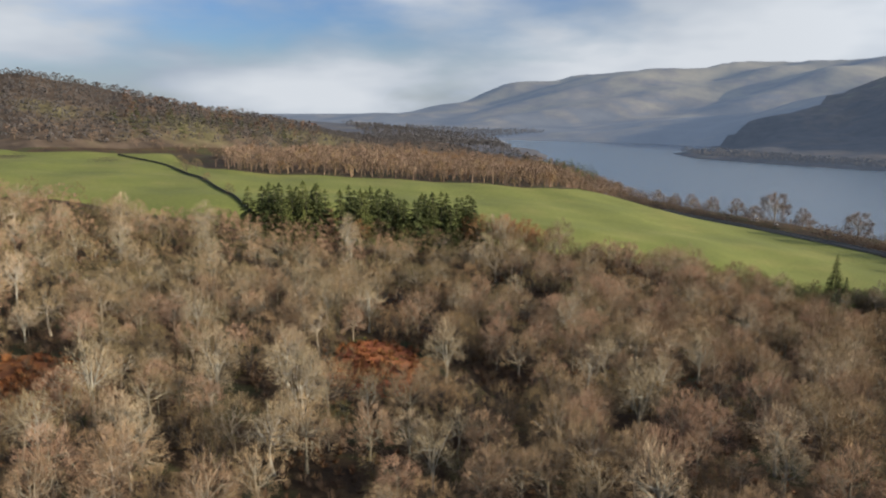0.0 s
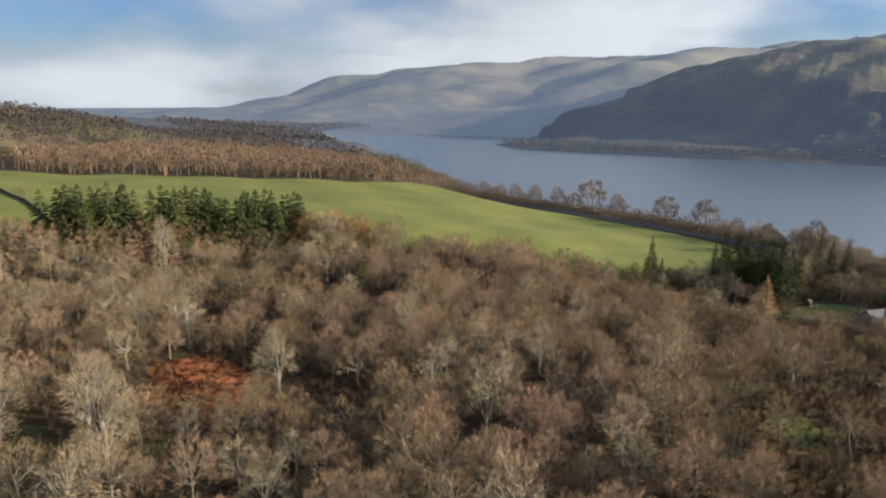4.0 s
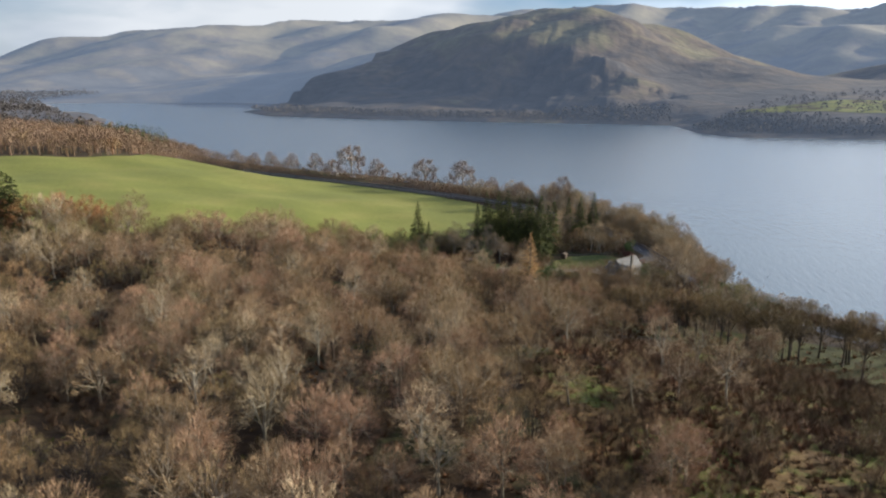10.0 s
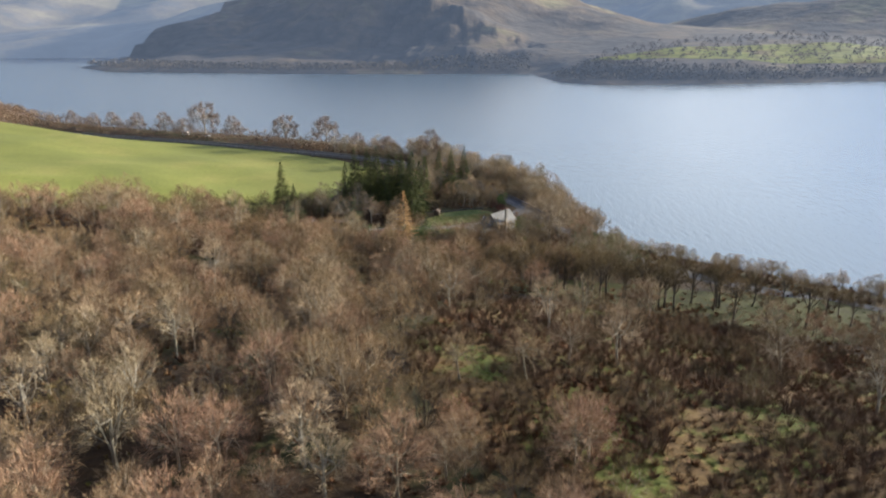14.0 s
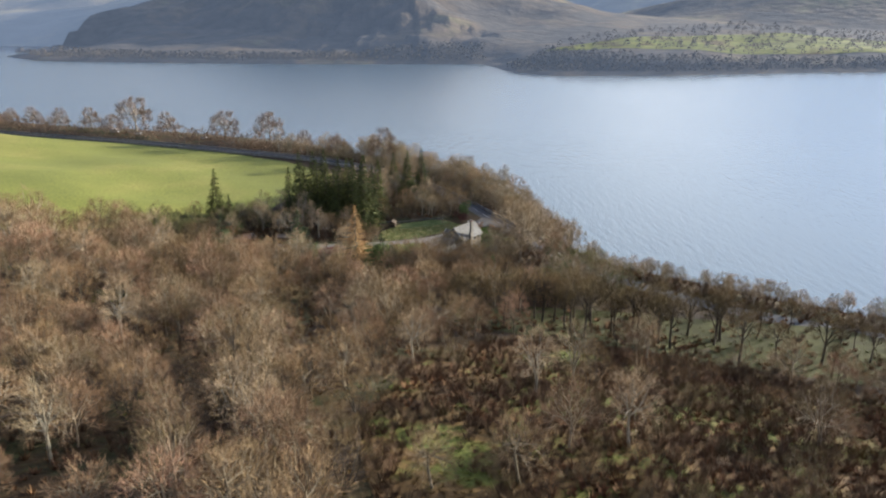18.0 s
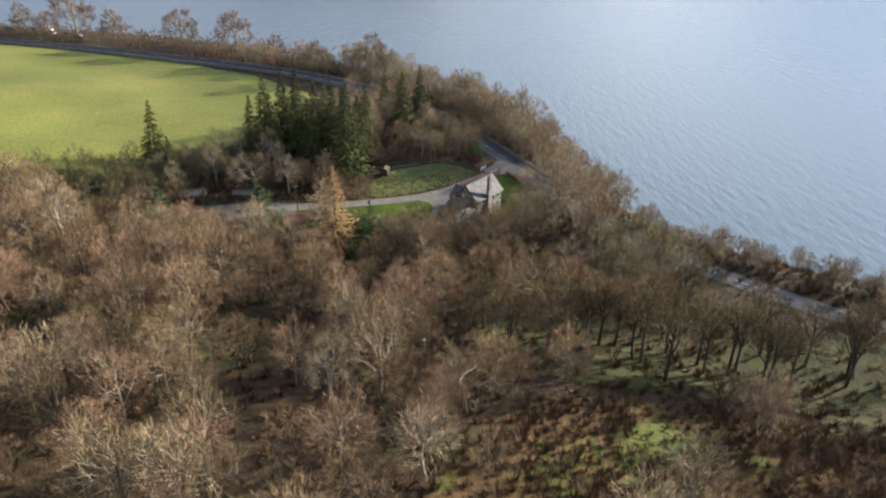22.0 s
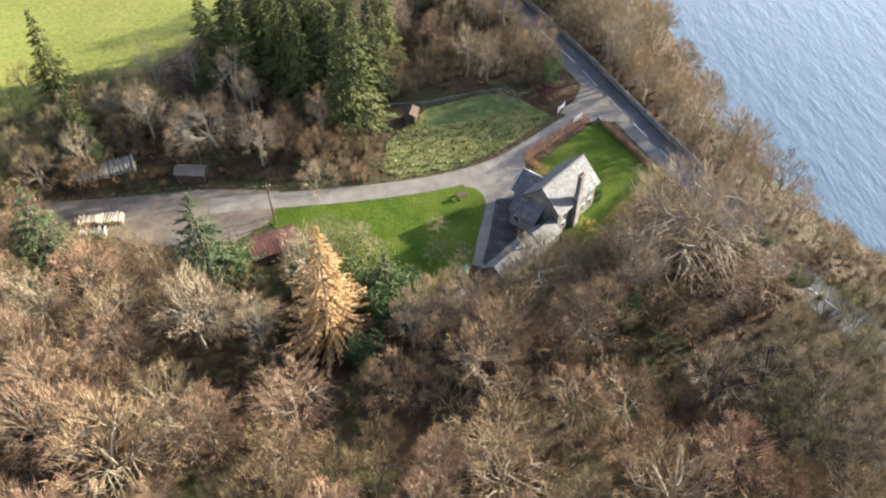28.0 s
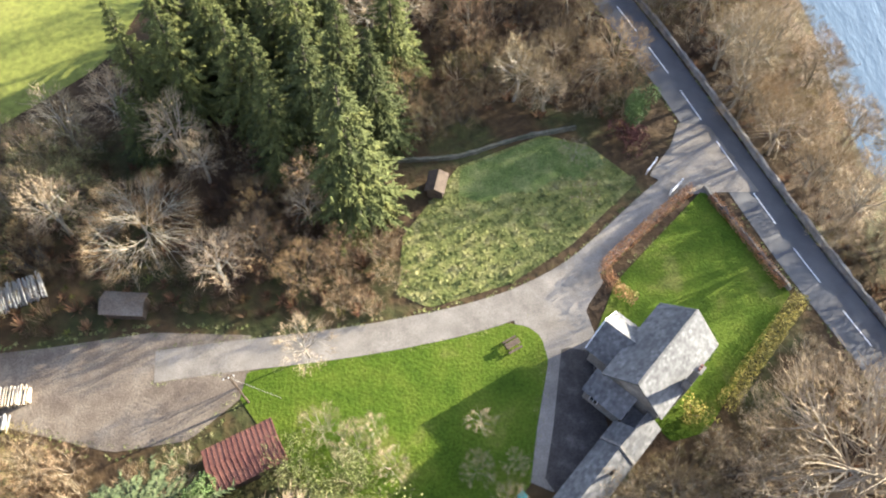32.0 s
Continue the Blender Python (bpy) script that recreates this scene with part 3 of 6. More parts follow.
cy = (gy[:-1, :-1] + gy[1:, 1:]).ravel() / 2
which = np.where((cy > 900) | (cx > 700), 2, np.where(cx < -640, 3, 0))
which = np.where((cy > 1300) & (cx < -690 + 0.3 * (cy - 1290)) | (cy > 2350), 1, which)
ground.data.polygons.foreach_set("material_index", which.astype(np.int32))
lake = link_mesh("lake", [(-4900, -900, 0), (4900, -900, 0), (4900, 4900, 0), (-4900, 4900, 0)], [(0, 1, 2, 3)], M_WATER)
tagged(lake, "rippled blue-grey lake water reflecting a bright sky", "lake", kind="structure")

fx, fy = np.meshgrid(np.linspace(-4700, 3000, 260), np.linspace(1750, 4850, 130))
fz = far_height(fx, fy)
mx = fx.shape[1]
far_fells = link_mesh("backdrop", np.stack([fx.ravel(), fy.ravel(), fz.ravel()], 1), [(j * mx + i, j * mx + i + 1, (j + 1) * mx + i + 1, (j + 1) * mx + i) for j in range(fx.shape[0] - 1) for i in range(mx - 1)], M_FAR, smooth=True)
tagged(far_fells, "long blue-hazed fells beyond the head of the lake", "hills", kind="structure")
pasture = drape("pasture", FIELD, M_GRASS, 4.0, 0.06)
tagged(pasture, "sunlit green sheep pasture sloping to the lake road", "field", kind="structure")

# ---- trees ----
class Build:
    """Gathers vertices and faces of one mesh."""

    def __init__(self):
        self.v, self.f = [], []

    def tube(self, p, q, r0, r1, sides):
        axis = (q - p)
        axis /= np.linalg.norm(axis) + 1e-9
        side = np.cross(axis, (0.31, 0.77, 0.55))
        side /= np.linalg.norm(side) + 1e-9
        other = np.cross(axis, side)
        n = len(self.v)
        for c, r in ((p, r0), (q, r1)):
            for k in range(sides):
                a = 2 * math.pi * k / sides
                self.v.append(c + r * (math.cos(a) * side + math.sin(a) * other))
        for k in range(sides):
            self.f.append((n + k, n + (k + 1) % sides, n + sides + (k + 1) % sides, n + sides + k))

    def spike(self, p, q, w, turn):
        """A twig: a long thin triangle."""
        n = len(self.v)
        self.v += [p - turn * w, p + turn * w, q]
        self.f.append((n, n + 1, n + 2))

    def leaf(self, p, along, across):
        n = len(self.v)
        self.v += [p - across, p + along * 0.5 - across * 0.4, p + along, p + across]
        self.f.append((n, n + 1, n + 2, n + 3))

    def mesh(self, name, mat):
        me = bpy.data.meshes.new(name)
        me.from_pydata([tuple(map(float, v)) for v in self.v], [], self.f)
        me.materials.append(mat)
        return me


def unit(v):
    return v / (np.linalg.norm(v) + 1e-9)


def bare_tree(seed, tall, wide, bark, twig, twigs=1300, low=0.3, thick=1.0, stems=1, twig_w=0.031, leaf=0, base=0.42):
    """A leafless broadleaf: trunk, limbs and boughs in one mesh; a crown of fine twigs, in sprays at the boughs' ends, in another."""
    r = np.random.RandomState(seed)
    wood, crown = Build(), Build()
    mid, size = np.array([0, 0, tall * base]), np.array([wide, wide, tall * (1 - base)])
    girth = 0.016 * tall * thick

    def bough(p, q, r0, r1, sides, bend, parts=3):
        """A crooked bough from p to q; gives its points."""
        sag = r.normal(0, 1, 3) * bend * np.linalg.norm(q - p)
        path = [p + (q - p) * t + sag * 4 * t * (1 - t) * np.array([1, 1, 0.5]) for t in np.linspace(0, 1, parts + 1)]
        for k in range(parts):
            wood.tube(path[k], path[k + 1], r0 + (r1 - r0) * k / parts, r0 + (r1 - r0) * (k + 1) / parts, sides)
        return path

    count = max(9, twigs // 14)
    aims = []
    lump = [unit(np.array([*r.normal(0, 1, 2), 0.1 + abs(r.normal(0, 0.8))])) for _ in range(9)]
    for k in range(count):
        z = 1 - 1.12 * (k + 0.5) / count
        a = 2.39996 * k + r.normal(0, 0.35)
        flat = math.sqrt(max(0.0, 1 - z * z))
        d = unit(np.array([flat * math.cos(a), flat * math.sin(a), z + r.normal(0, 0.1)]))
        far = (0.78 + 0.22 * max(d @ q for q in lump) ** 5) * (r.uniform(0.88, 1.03) if r.rand() < 0.76 else r.uniform(0.45, 0.8))
        aims.append((d, mid + d * size * far))
    limbs = []
    if stems == 1:
        trunk = bough(np.array([0, 0, -0.4]), np.array([*(r.normal(0, 0.05, 2) * wide), tall * max(0.6, base + 0.12)]), girth, girth * 0.42, 6, 0.03, 4)
    for k in range(7 if stems == 1 else stems + 3):
        a = 2 * math.pi * (k + 0.6 * r.rand()) / (7 if stems == 1 else stems + 3)
        rise = 0.25 + 0.75 * r.rand()
        d = unit(np.array([math.cos(a), math.sin(a), rise]))
        if stems == 1:
            f = r.uniform(0.45 if low < 0.2 else 0.32, 0.98) * 4
            root = trunk[int(f)] + (trunk[int(f) + 1] - trunk[int(f)]) * (f - int(f))
            limbs.append((d, bough(root, mid + d * size * 0.62, girth * 0.40, girth * 0.17, 5 if tall > 15 else 4, 0.13 if tall > 15 else 0.06, 5 if tall > 15 else 3)))
        else:
            root = np.array([0.3 * math.cos(a), 0.3 * math.sin(a), -0.3])
            limbs.append((d, bough(root, mid + d * size * 0.62, girth * 0.6, girth * 0.22, 4, 0.07)))
    if stems == 1:
        limbs.append((np.array([0, 0, 1.0]), trunk[2:]))
    step = max(6, int(2 * twigs / count))
    for d, at in aims:
        path = max(limbs, key=lambda q: q[0] @ d)[1]
        root = path[-1 - r.randint(len(path) - 1)]
        bough(root, at + d * 0.3, girth * 0.15, 0.018, 3, 0.14 if tall > 15 else 0.07, 4 if tall > 15 else 2)
        ways = d * 0.95 + r.normal(0, 0.52, (step, 3)) + (0, 0, 0.28)
        ways /= np.linalg.norm(ways, axis=1, keepdims=True)
        roots = at - d * (0.5 * tall / 11) * r.rand(step, 1) + r.normal(0, 0.034 * tall, (step, 3))
        lens = r.uniform(0.5, 1.35, step) * tall / 11
        turns = np.cross(ways, r.normal(0, 1, (step, 3)))
        turns /= np.linalg.norm(turns, axis=1, keepdims=True) + 1e-9
        wid = twig_w * r.uniform(0.5, 1.15, step) * tall / 11
        for p, w, n, side, v in zip(roots, ways, lens, turns, wid):
            crown.spike(p, p + w * n, v, side)
            if leaf and r.rand() < leaf * 0.5:
                crown.leaf(p + w * n * r.rand(), unit(r.normal(0, 1, 3)) * 0.34, unit(r.normal(0, 1, 3)) * 0.17)
    return wood.mesh("trunk", bark), crown.mesh("crown", twig)


def spruce(seed, tall, wide, bark, needles, rings=30, drop=0.35, gap=0.0, sprays=7, spray=1.0):
    """A conifer: whorls of drooping boughs, each hung with ragged sprays."""
    r = np.random.RandomState(seed)
    wood, crown = Build(), Build()
    wood.tube(np.array([0, 0, -0.4]), np.array([0, 0, tall * 0.97]), 0.014 * tall, 0.02, 6)
    for k in range(rings):
        f = (k + 0.5 * r.rand()) / rings
        z = tall * (0.05 + 0.94 * f)
        reach = wide * (1 - f) ** 0.9 * (0.78 + 0.35 * r.rand()) + 0.2
        for b in range(max(5, int(13 * (1 - 0.55 * f)))):
            if r.rand() < gap:
                continue
            a = 2 * math.pi * r.rand()
            far = reach * (0.6 + 0.5 * r.rand())
            out = np.array([math.cos(a), math.sin(a), 0])
            side = np.array([-out[1], out[0], 0])
            tip = np.array([0, 0, z - drop * far * (1 - 0.6 * f)]) + out * far
            root = np.array([0, 0, z])
            if b % 3 == 0:
                wood.tube(root, root + (tip - root) * 0.8, 0.05, 0.015, 3)
            for s in range(sprays):
                u = 0.3 + 0.7 * (s + r.rand()) / sprays
                at = root + (tip - root) * u
                w = spray * (0.30 + 0.10 * far) * (1.35 - u) * (0.6 + 0.8 * r.rand())
                way = unit(out * 0.9 + side * r.normal(0, 0.9) + np.array([0, 0, -0.35 - 0.3 * r.rand()]))
                crown.leaf(at, way * spray * (0.7 + 0.22 * far) * (0.7 + 0.6 * r.rand()), unit(np.cross(way, np.array([0, 0, 1]) + r.normal(0, 0.5, 3))) * w)
    for _ in range(30):
        crown.spike(np.array([0, 0, tall * (0.88 + 0.1 * r.rand())]), np.array([*r.normal(0, 0.25, 2), tall * (0.95 + 0.06 * r.rand())]), 0.08, unit(r.normal(0, 1, 3)))
    return wood.mesh("trunk", bark), crown.mesh("crown", needles)


def bushy(seed, tall, wide, bark, leaves, count=900, size=0.3):
    """A leafy shrub or small evergreen: a few stems under uneven clumps of leaves."""
    r = np.random.RandomState(seed)
    wood, crown = Build(), Build()
    for _ in range(5):
        a = r.rand() * 6.28
        wood.tube(np.array([0, 0, -0.3]), np.array([math.cos(a) * wide * 0.5, math.sin(a) * wide * 0.5, tall * 0.7]), 0.07, 0.02, 4)
    lumps = [(np.array([*(r.normal(0, 0.42, 2) * wide), tall * (0.25 + 0.6 * r.rand())]), 0.3 + 0.35 * r.rand()) for _ in range(12)]
    for _ in range(count):
        c, s = lumps[r.randint(len(lumps))]
        d = unit(r.normal(0, 1, 3))
        at = c + d * np.array([wide, wide, tall * 0.5]) * s * (0.7 + 0.4 * r.rand())
        at[2] = max(at[2], 0.05)
        crown.leaf(at, unit(d + r.normal(0, 0.6, 3)) * size * (0.7 + 0.8 * r.rand()), unit(r.normal(0, 1, 3)) * size * 0.5)
    return wood.mesh("trunk", bark), crown.mesh("crown", leaves)


def plant(kind, meshes, x, y, label, category="tree", group="", size=1.0, stretch=1.0, turn=None, z=None):
    """Stands a tree on the ground: an empty at its foot with its trunk and crown."""
    root = new(kind)
    root.matrix_world = Matrix.Translation((x, y, z_at(x, y) if z is None else z)) @ Matrix.Rotation(random.random() * 6.28 if turn is None else turn, 4, "Z") @ Matrix.Diagonal((size, size, size * stretch, 1))
    for name, me in zip(("trunk", "crown"), meshes):
        ob = new(name, me)
        ob.parent = root
    return tagged(root, label, category, group)


OAKS = [bare_tree(k, 11, 5.2, M_BARK, M_TWIG_GREY, 1000, 0.6, 1.7, base=0.36) for k in (1, 2, 3, 4)]
ASHES = [bare_tree(k, 13, 3.9, M_PALE, M_TWIG_PALE, 620, 0.4, 1.5, base=0.42) for k in (11, 12, 13)]
BIRCHES = [bare_tree(k, 10.5, 4.2, M_BARK, M_TWIG_RED, 1080, 0.3, 1.1, base=0.34) for k in (21, 22, 23, 24)]
ALDERS = [bare_tree(k, 9, 4.2, M_DARKBARK, M_TWIG_BROWN, 920, 0.5, 1.0, 3, base=0.3) for k in (31, 32, 33)]
SALLOWS = [bare_tree(k, 6.5, 3.7, M_BARK, M_TWIG_OLIVE, 800, 0.6, 0.7, 4, base=0.22) for k in (41, 42)]
HAZELS = [bare_tree(k, 6, 3.4, M_BARK, M_TWIG_GREY, 740, 0.6, 0.7, 5, base=0.2) for k in (45, 46)]
POLES = [bare_tree(k, 14, 4.4, M_DARKBARK, M_TWIG_OAK, 620, 0.0, 1.5, base=0.62) for k in (48, 49, 50)]
SPRUCES = [spruce(k, 21, 5.6, M_DARKBARK, M_SPRUCE, 40, 0.3, sprays=26, spray=0.40) for k in (51, 52, 53)]
YOUNG = [spruce(k, 15, 5.2, M_DARKBARK, M_SPRUCE, 18, sprays=10, spray=0.7) for k in (54, 55)]
SHORE_OAKS = [bare_tree(k, 13, 6.4, M_BARK, M_BELT, 900, 0.6, 1.6, twig_w=0.075, base=0.3) for k in (57, 58)]
LARCH = spruce(61, 16, 5.2, M_BARK, M_LARCH, 46, 0.0, 0.1, sprays=36, spray=0.22)
BEECHES = [bare_tree(k, 12, 5.0, M_BARK, M_LEAF_RUST, 700, 0.5, 1.0, leaf=1.7, base=0.35) for k in (71, 72)]
EVERGREENS = [bushy(k, 8, 2.8, M_DARKBARK, M_YEWGREEN, 3600, 0.25) for k in (81, 82)]

KINDS = {
    "oak_tree": (OAKS, "leafless grey oak with spreading limbs in the wood", 0.19),
    "ash_tree": (ASHES, "tall leafless ash with pale lichened bark in the wood", 0.06),
    "birch_tree": (BIRCHES, "leafless birch with a haze of purple-brown twigs", 0.25),
    "alder_tree": (ALDERS, "many-stemmed leafless alder with dark brown twigs", 0.24),
    "sallow_bush": (SALLOWS, "low leafless sallow with olive-brown stems", 0.13),
    "hazel_bush": (HAZELS, "low leafless hazel with grey-brown stems", 0.13),
}
ROADLINE = [(110, 228), (75, 250), (62, 262), (50, 276), (40, 292), (33.5, 308), (27.3, 322.5), (20.9, 340), (14.2, 358.2), (3, 384), (-11, 409), (-30, 431), (-52, 450), (-80, 466), (-112, 482), (-155, 502), (-210, 524), (-270, 550), (-330, 592), (-420, 700)]
WOOD = [(-385, 100), (-250, 60), (-130, 12), (-88, 36), (-45, 85), (-12, 102), (40, 118), (80, 130), (140, 175), (160, 234), (104, 266), (80, 284), (60, 298), (48, 300), (30, 284), (14, 286), (-6, 284), (-24, 278), (-44, 286), (-66, 296), (-78, 308), (-102, 312),
        (-130, 286), (-164, 252), (-192, 232), (-218, 204), (-252, 172), (-290, 156), (-338, 134)]
GLADE = [(-22, 165), (-16, 186), (-10, 204), (4, 220), (30, 222), (62, 214), (84, 196), (86, 160), (66, 132), (34, 114), (4, 112), (-10, 126), (-18, 146)]
STAND = [(-2, 232), (20, 226), (45, 223), (75, 212), (100, 204), (114, 222), (96, 238), (60, 246), (40, 252), (20, 256), (0, 250)]
THICKET = [(22, 264), (40, 257), (50, 266), (46, 282), (30, 282), (20, 274)]
CLEARINGS = [(-119, 115, 13), (-150, 50, 14), (-110, 106, 11), (-140, 42, 12), (3, 190, 12), (-3, 178, 10), (26, 170, 11), (41, 178, 9), (-38, 240, 8), (2, 236, 10), (22, 216, 13), (32, 236, 11), (48, 204, 13), (55, 226, 11), (13, 274, 8), (-39, 271, 7), (-27, 273, 6), (72, 196, 9)]


def jittered(poly, gap, seed, shake=0.42):
    """Even but irregular spots inside an outline."""
    r = random.Random(seed)
    p = np.array(poly)
    lo, hi = p.min(0), p.max(0)
    spots = []
    for j in range(int((hi[1] - lo[1]) / gap) + 2):
        for i in range(int((hi[0] - lo[0]) / gap) + 2):
            spots.append((lo[0] + (i + 0.5 * (j % 2) + r.uniform(-shake, shake)) * gap, lo[1] + (j + r.uniform(-shake, shake)) * gap))
    q = np.array(spots)
    return q[inside(q[:, 0], q[:, 1], poly)]


def joined(name, pieces, mat):
    """Many small copies of simple shapes in one mesh: pieces of (vertices, triangles, x, y, z, size, stretch, turn)."""
    vs, ts, n = [], [], 0
    for v, t, x, y, z, size, stretch, turn in pieces:
        c, s = math.cos(turn) * size, math.sin(turn) * size
        vs.append(np.stack([v[:, 0] * c - v[:, 1] * s + x, v[:, 0] * s + v[:, 1] * c + y, v[:, 2] * size * stretch + z], 1))
        ts.append(t + n)
        n += len(v)
    return new(name, fast_mesh(name, np.concatenate(vs), np.concatenate(ts), mat))


def as_arrays(me):
    v = np.empty(len(me.vertices) * 3, np.float32)
    me.vertices.foreach_get("co", v)
    me.calc_loop_triangles()
    t = np.empty(len(me.loop_triangles) * 3, np.int32)
    me.loop_triangles.foreach_get("vertices", t)
    return v.reshape(-1, 3), t.reshape(-1, 3)


def scatter_wood():
    r = random.Random(5)
    names, weights = list(KINDS), [KINDS[k][2] for k in KINDS]
    p = jittered(WOOD, 6.7, 5)
    ok = np.ones(len(p), bool)
    for x, y, rad in CLEARINGS:
        ok &= np.hypot(p[:, 0] - x, p[:, 1] - y) > rad
    open_ = inside(p[:, 0], p[:, 1], GLADE)
    ok &= np.array([r.random() < (0.10 if o else 1.0) and noise.noise(Vector((x * 0.045, y * 0.045, 9.0))) < 0.36 for (x, y), o in zip(p, open_)])
    p = np.vstack([p[ok], jittered([(-70, 225), (60, 205), (100, 262), (60, 296), (28, 282), (-24, 274), (-66, 292), (-84, 300)], 9.5, 6)])
    ok = np.hypot(p[:, 0] - 25, p[:, 1] - 291) > 9
    for x, y, rad in CLEARINGS:
        ok &= np.hypot(p[:, 0] - x, p[:, 1] - y) > rad
    p = p[ok]
    stand = inside(p[:, 0], p[:, 1], STAND)
    p = p[np.array([not s or r.random() < 0.03 for s in stand])]
    bank = inside(p[:, 0], p[:, 1], [(52, 244), (96, 236), (150, 205), (150, 240), (75, 250), (52, 272), (46, 262)]) | inside(p[:, 0], p[:, 1], THICKET)
    lakeside = inside(p[:, 0], p[:, 1], [(30, 304), (46, 283), (62, 262), (110, 228), (140, 190), (170, 236), (104, 270), (80, 290), (60, 304), (45, 312)])
    p = p[(line_distance(p[:, 0], p[:, 1], ROADLINE)[0] > 6.5) & ~bank & ~lakeside]
    p = p[np.argsort(line_distance(p[:, 0], p[:, 1], [(-70, 110), (-10, 285)])[0])]
    z = height(p[:, 0], p[:, 1])
    count = dict.fromkeys(names, 0)
    rest = {k: [] for k in names}
    low = {k: as_arrays(bare_tree(900 + n, 10, 4.2, M_BARK, M_TWIG_BROWN, 320, 0.5, 0.8, twig_w=0.055, base=0.33)[1]) for n, k in enumerate(names)}
    for (x, y), zz in zip(p, z):
        mood = noise.noise(Vector((x * 0.014, y * 0.014, 0.0)))
        w = [max(a * b, 0.01) for a, b in zip(weights, (1.0 - mood, 1.0, 1 + 2.0 * mood, 1.0, 1 - mood, 1 - mood))]
        kind = r.choices(names, w)[0]
        size, stretch, turn = r.choice((r.uniform(0.6, 0.9), r.uniform(0.85, 1.2), r.uniform(0.9, 1.2), r.uniform(0.95, 1.15))) * (1.12 if y > 225 else 1.0), r.uniform(0.85, 1.08), r.uniform(0, 6.28)
        count[kind] += 1
        if count[kind] <= 240:
            meshes, label, _ = KINDS[kind]
            plant(kind, r.choice(meshes), x, y, label, "tree", kind.replace("_", " ") + "s of the wood", size, stretch, turn, zz)
        else:
            rest[kind].append((*low[kind], x, y, zz, size, stretch, turn))
    mats = {"oak_tree": M_TWIG_GREY, "birch_tree": M_TWIG_RED, "alder_tree": M_TWIG_BROWN}
    for kind in names:
        if rest[kind]:
            tagged(joined("distant_wood", rest[kind], mats.get(kind, M_TWIG_GREY)), "leafless brown tree crowns at the far edge of the wood", "wood", kind="stuff")


scatter_wood()

for x, y in np.vstack([jittered([(24, 180), (48, 176), (84, 190), (98, 202), (74, 210), (44, 220), (24, 222)], 6.5, 39), jittered([(-10, 126), (4, 112), (34, 114), (66, 132), (84, 160), (70, 172), (30, 162), (-6, 158)], 7.5, 69)]):
    plant("scrub_bush", random.choice(ALDERS), x, y, "low dark leafless bush in the wet scrub", "shrub", "low bushes in the scrub", size=random.uniform(0.25, 0.5))
# lone trees that stand out in and round the wood
for x, y, size in ((17, 193, 1.0), (18, 163, 1.05), (8, 184, 1.0), (-33, 158, 1.05), (-122, 52, 1.3), (-100, 118, 1.15), (-135, 127, 1.1), (-57, 132, 1.0), (-35, 175, 0.95)):
    plant("ash_tree", random.choice(ASHES), x, y, "tall pale ash standing clear of the scrub, leafless", group="lone ash trees", size=size)
for x, y in ((3, 236), (10.5, 238.5), (28.5, 230), (41, 234), (24, 243), (27, 237), (43, 235), (21, 243), (30, 247), (56, 236), (80, 218), (33, 241), (37, 237), (47, 231), (50, 240), (63, 233), (16, 247)):
    plant("tall_oak", random.choice(POLES), x, y, "tall bare oak with a dark straight trunk over grass", group="tall oaks above the shore", size=random.uniform(0.9, 1.05))

for x, y in jittered(STAND, 11.0, 35):
    if line_distance(np.array([x]), np.array([y]), ROADLINE)[0][0] > 6:
        plant("tall_oak", random.choice(POLES), x, y, "tall bare oak with a dark straight trunk over grass", group="tall oaks above the shore", size=random.uniform(0.75, 1.0) * (0.75 if x > 66 else 1.0))

# belts of trees and bushes round the house, along the road and the shore
GARDEN_WOOD = [(-84, 318), (-72, 310), (-62, 321), (-50, 322), (-40, 318), (-24, 320), (-22, 336), (-14, 342), (2, 345), (10, 340), (11, 352), (0, 378), (-16, 402), (-34, 404), (-44, 376), (-56, 346), (-74, 336)]
SOUTH_BELT = [(-62, 298), (-46, 291), (-30, 290), (-22, 284), (-8, 287), (2, 291), (10, 297), (20, 302), (30, 308), (33, 290), (12, 280), (-30, 270)]


SPRUCE_SPOTS = ((-26.5, 329, 1.3), (-31, 338, 1.15), (-52, 355, 1.08), (-47, 358, 1.08), (-43, 360, 1.1), (-37, 351, 1.05), (-33.5, 349, 1.05), (-41, 344, 1.0), (-49, 346, 0.95), (-22, 352, 1.0), (-36, 336, 0.9), (-10.5, 370, 1.0), (-4.5, 376, 1.0), (-16, 378, 0.9), (-79, 334, 1.0), (-72, 322, 0.72), (-54, 338, 0.6), (-24, 340, 1.0), (-55, 347, 0.9), (-28, 345, 1.05), (-45, 351, 1.0), (-32, 357, 0.95), (-38, 342, 0.95))


SHORE_HAZELS = [bare_tree(k, 7, 3.6, M_PALE, M_TWIG_PALE, 760, 0.6, 0.7, 5, twig_w=0.03, base=0.2) for k in (47, 50)]


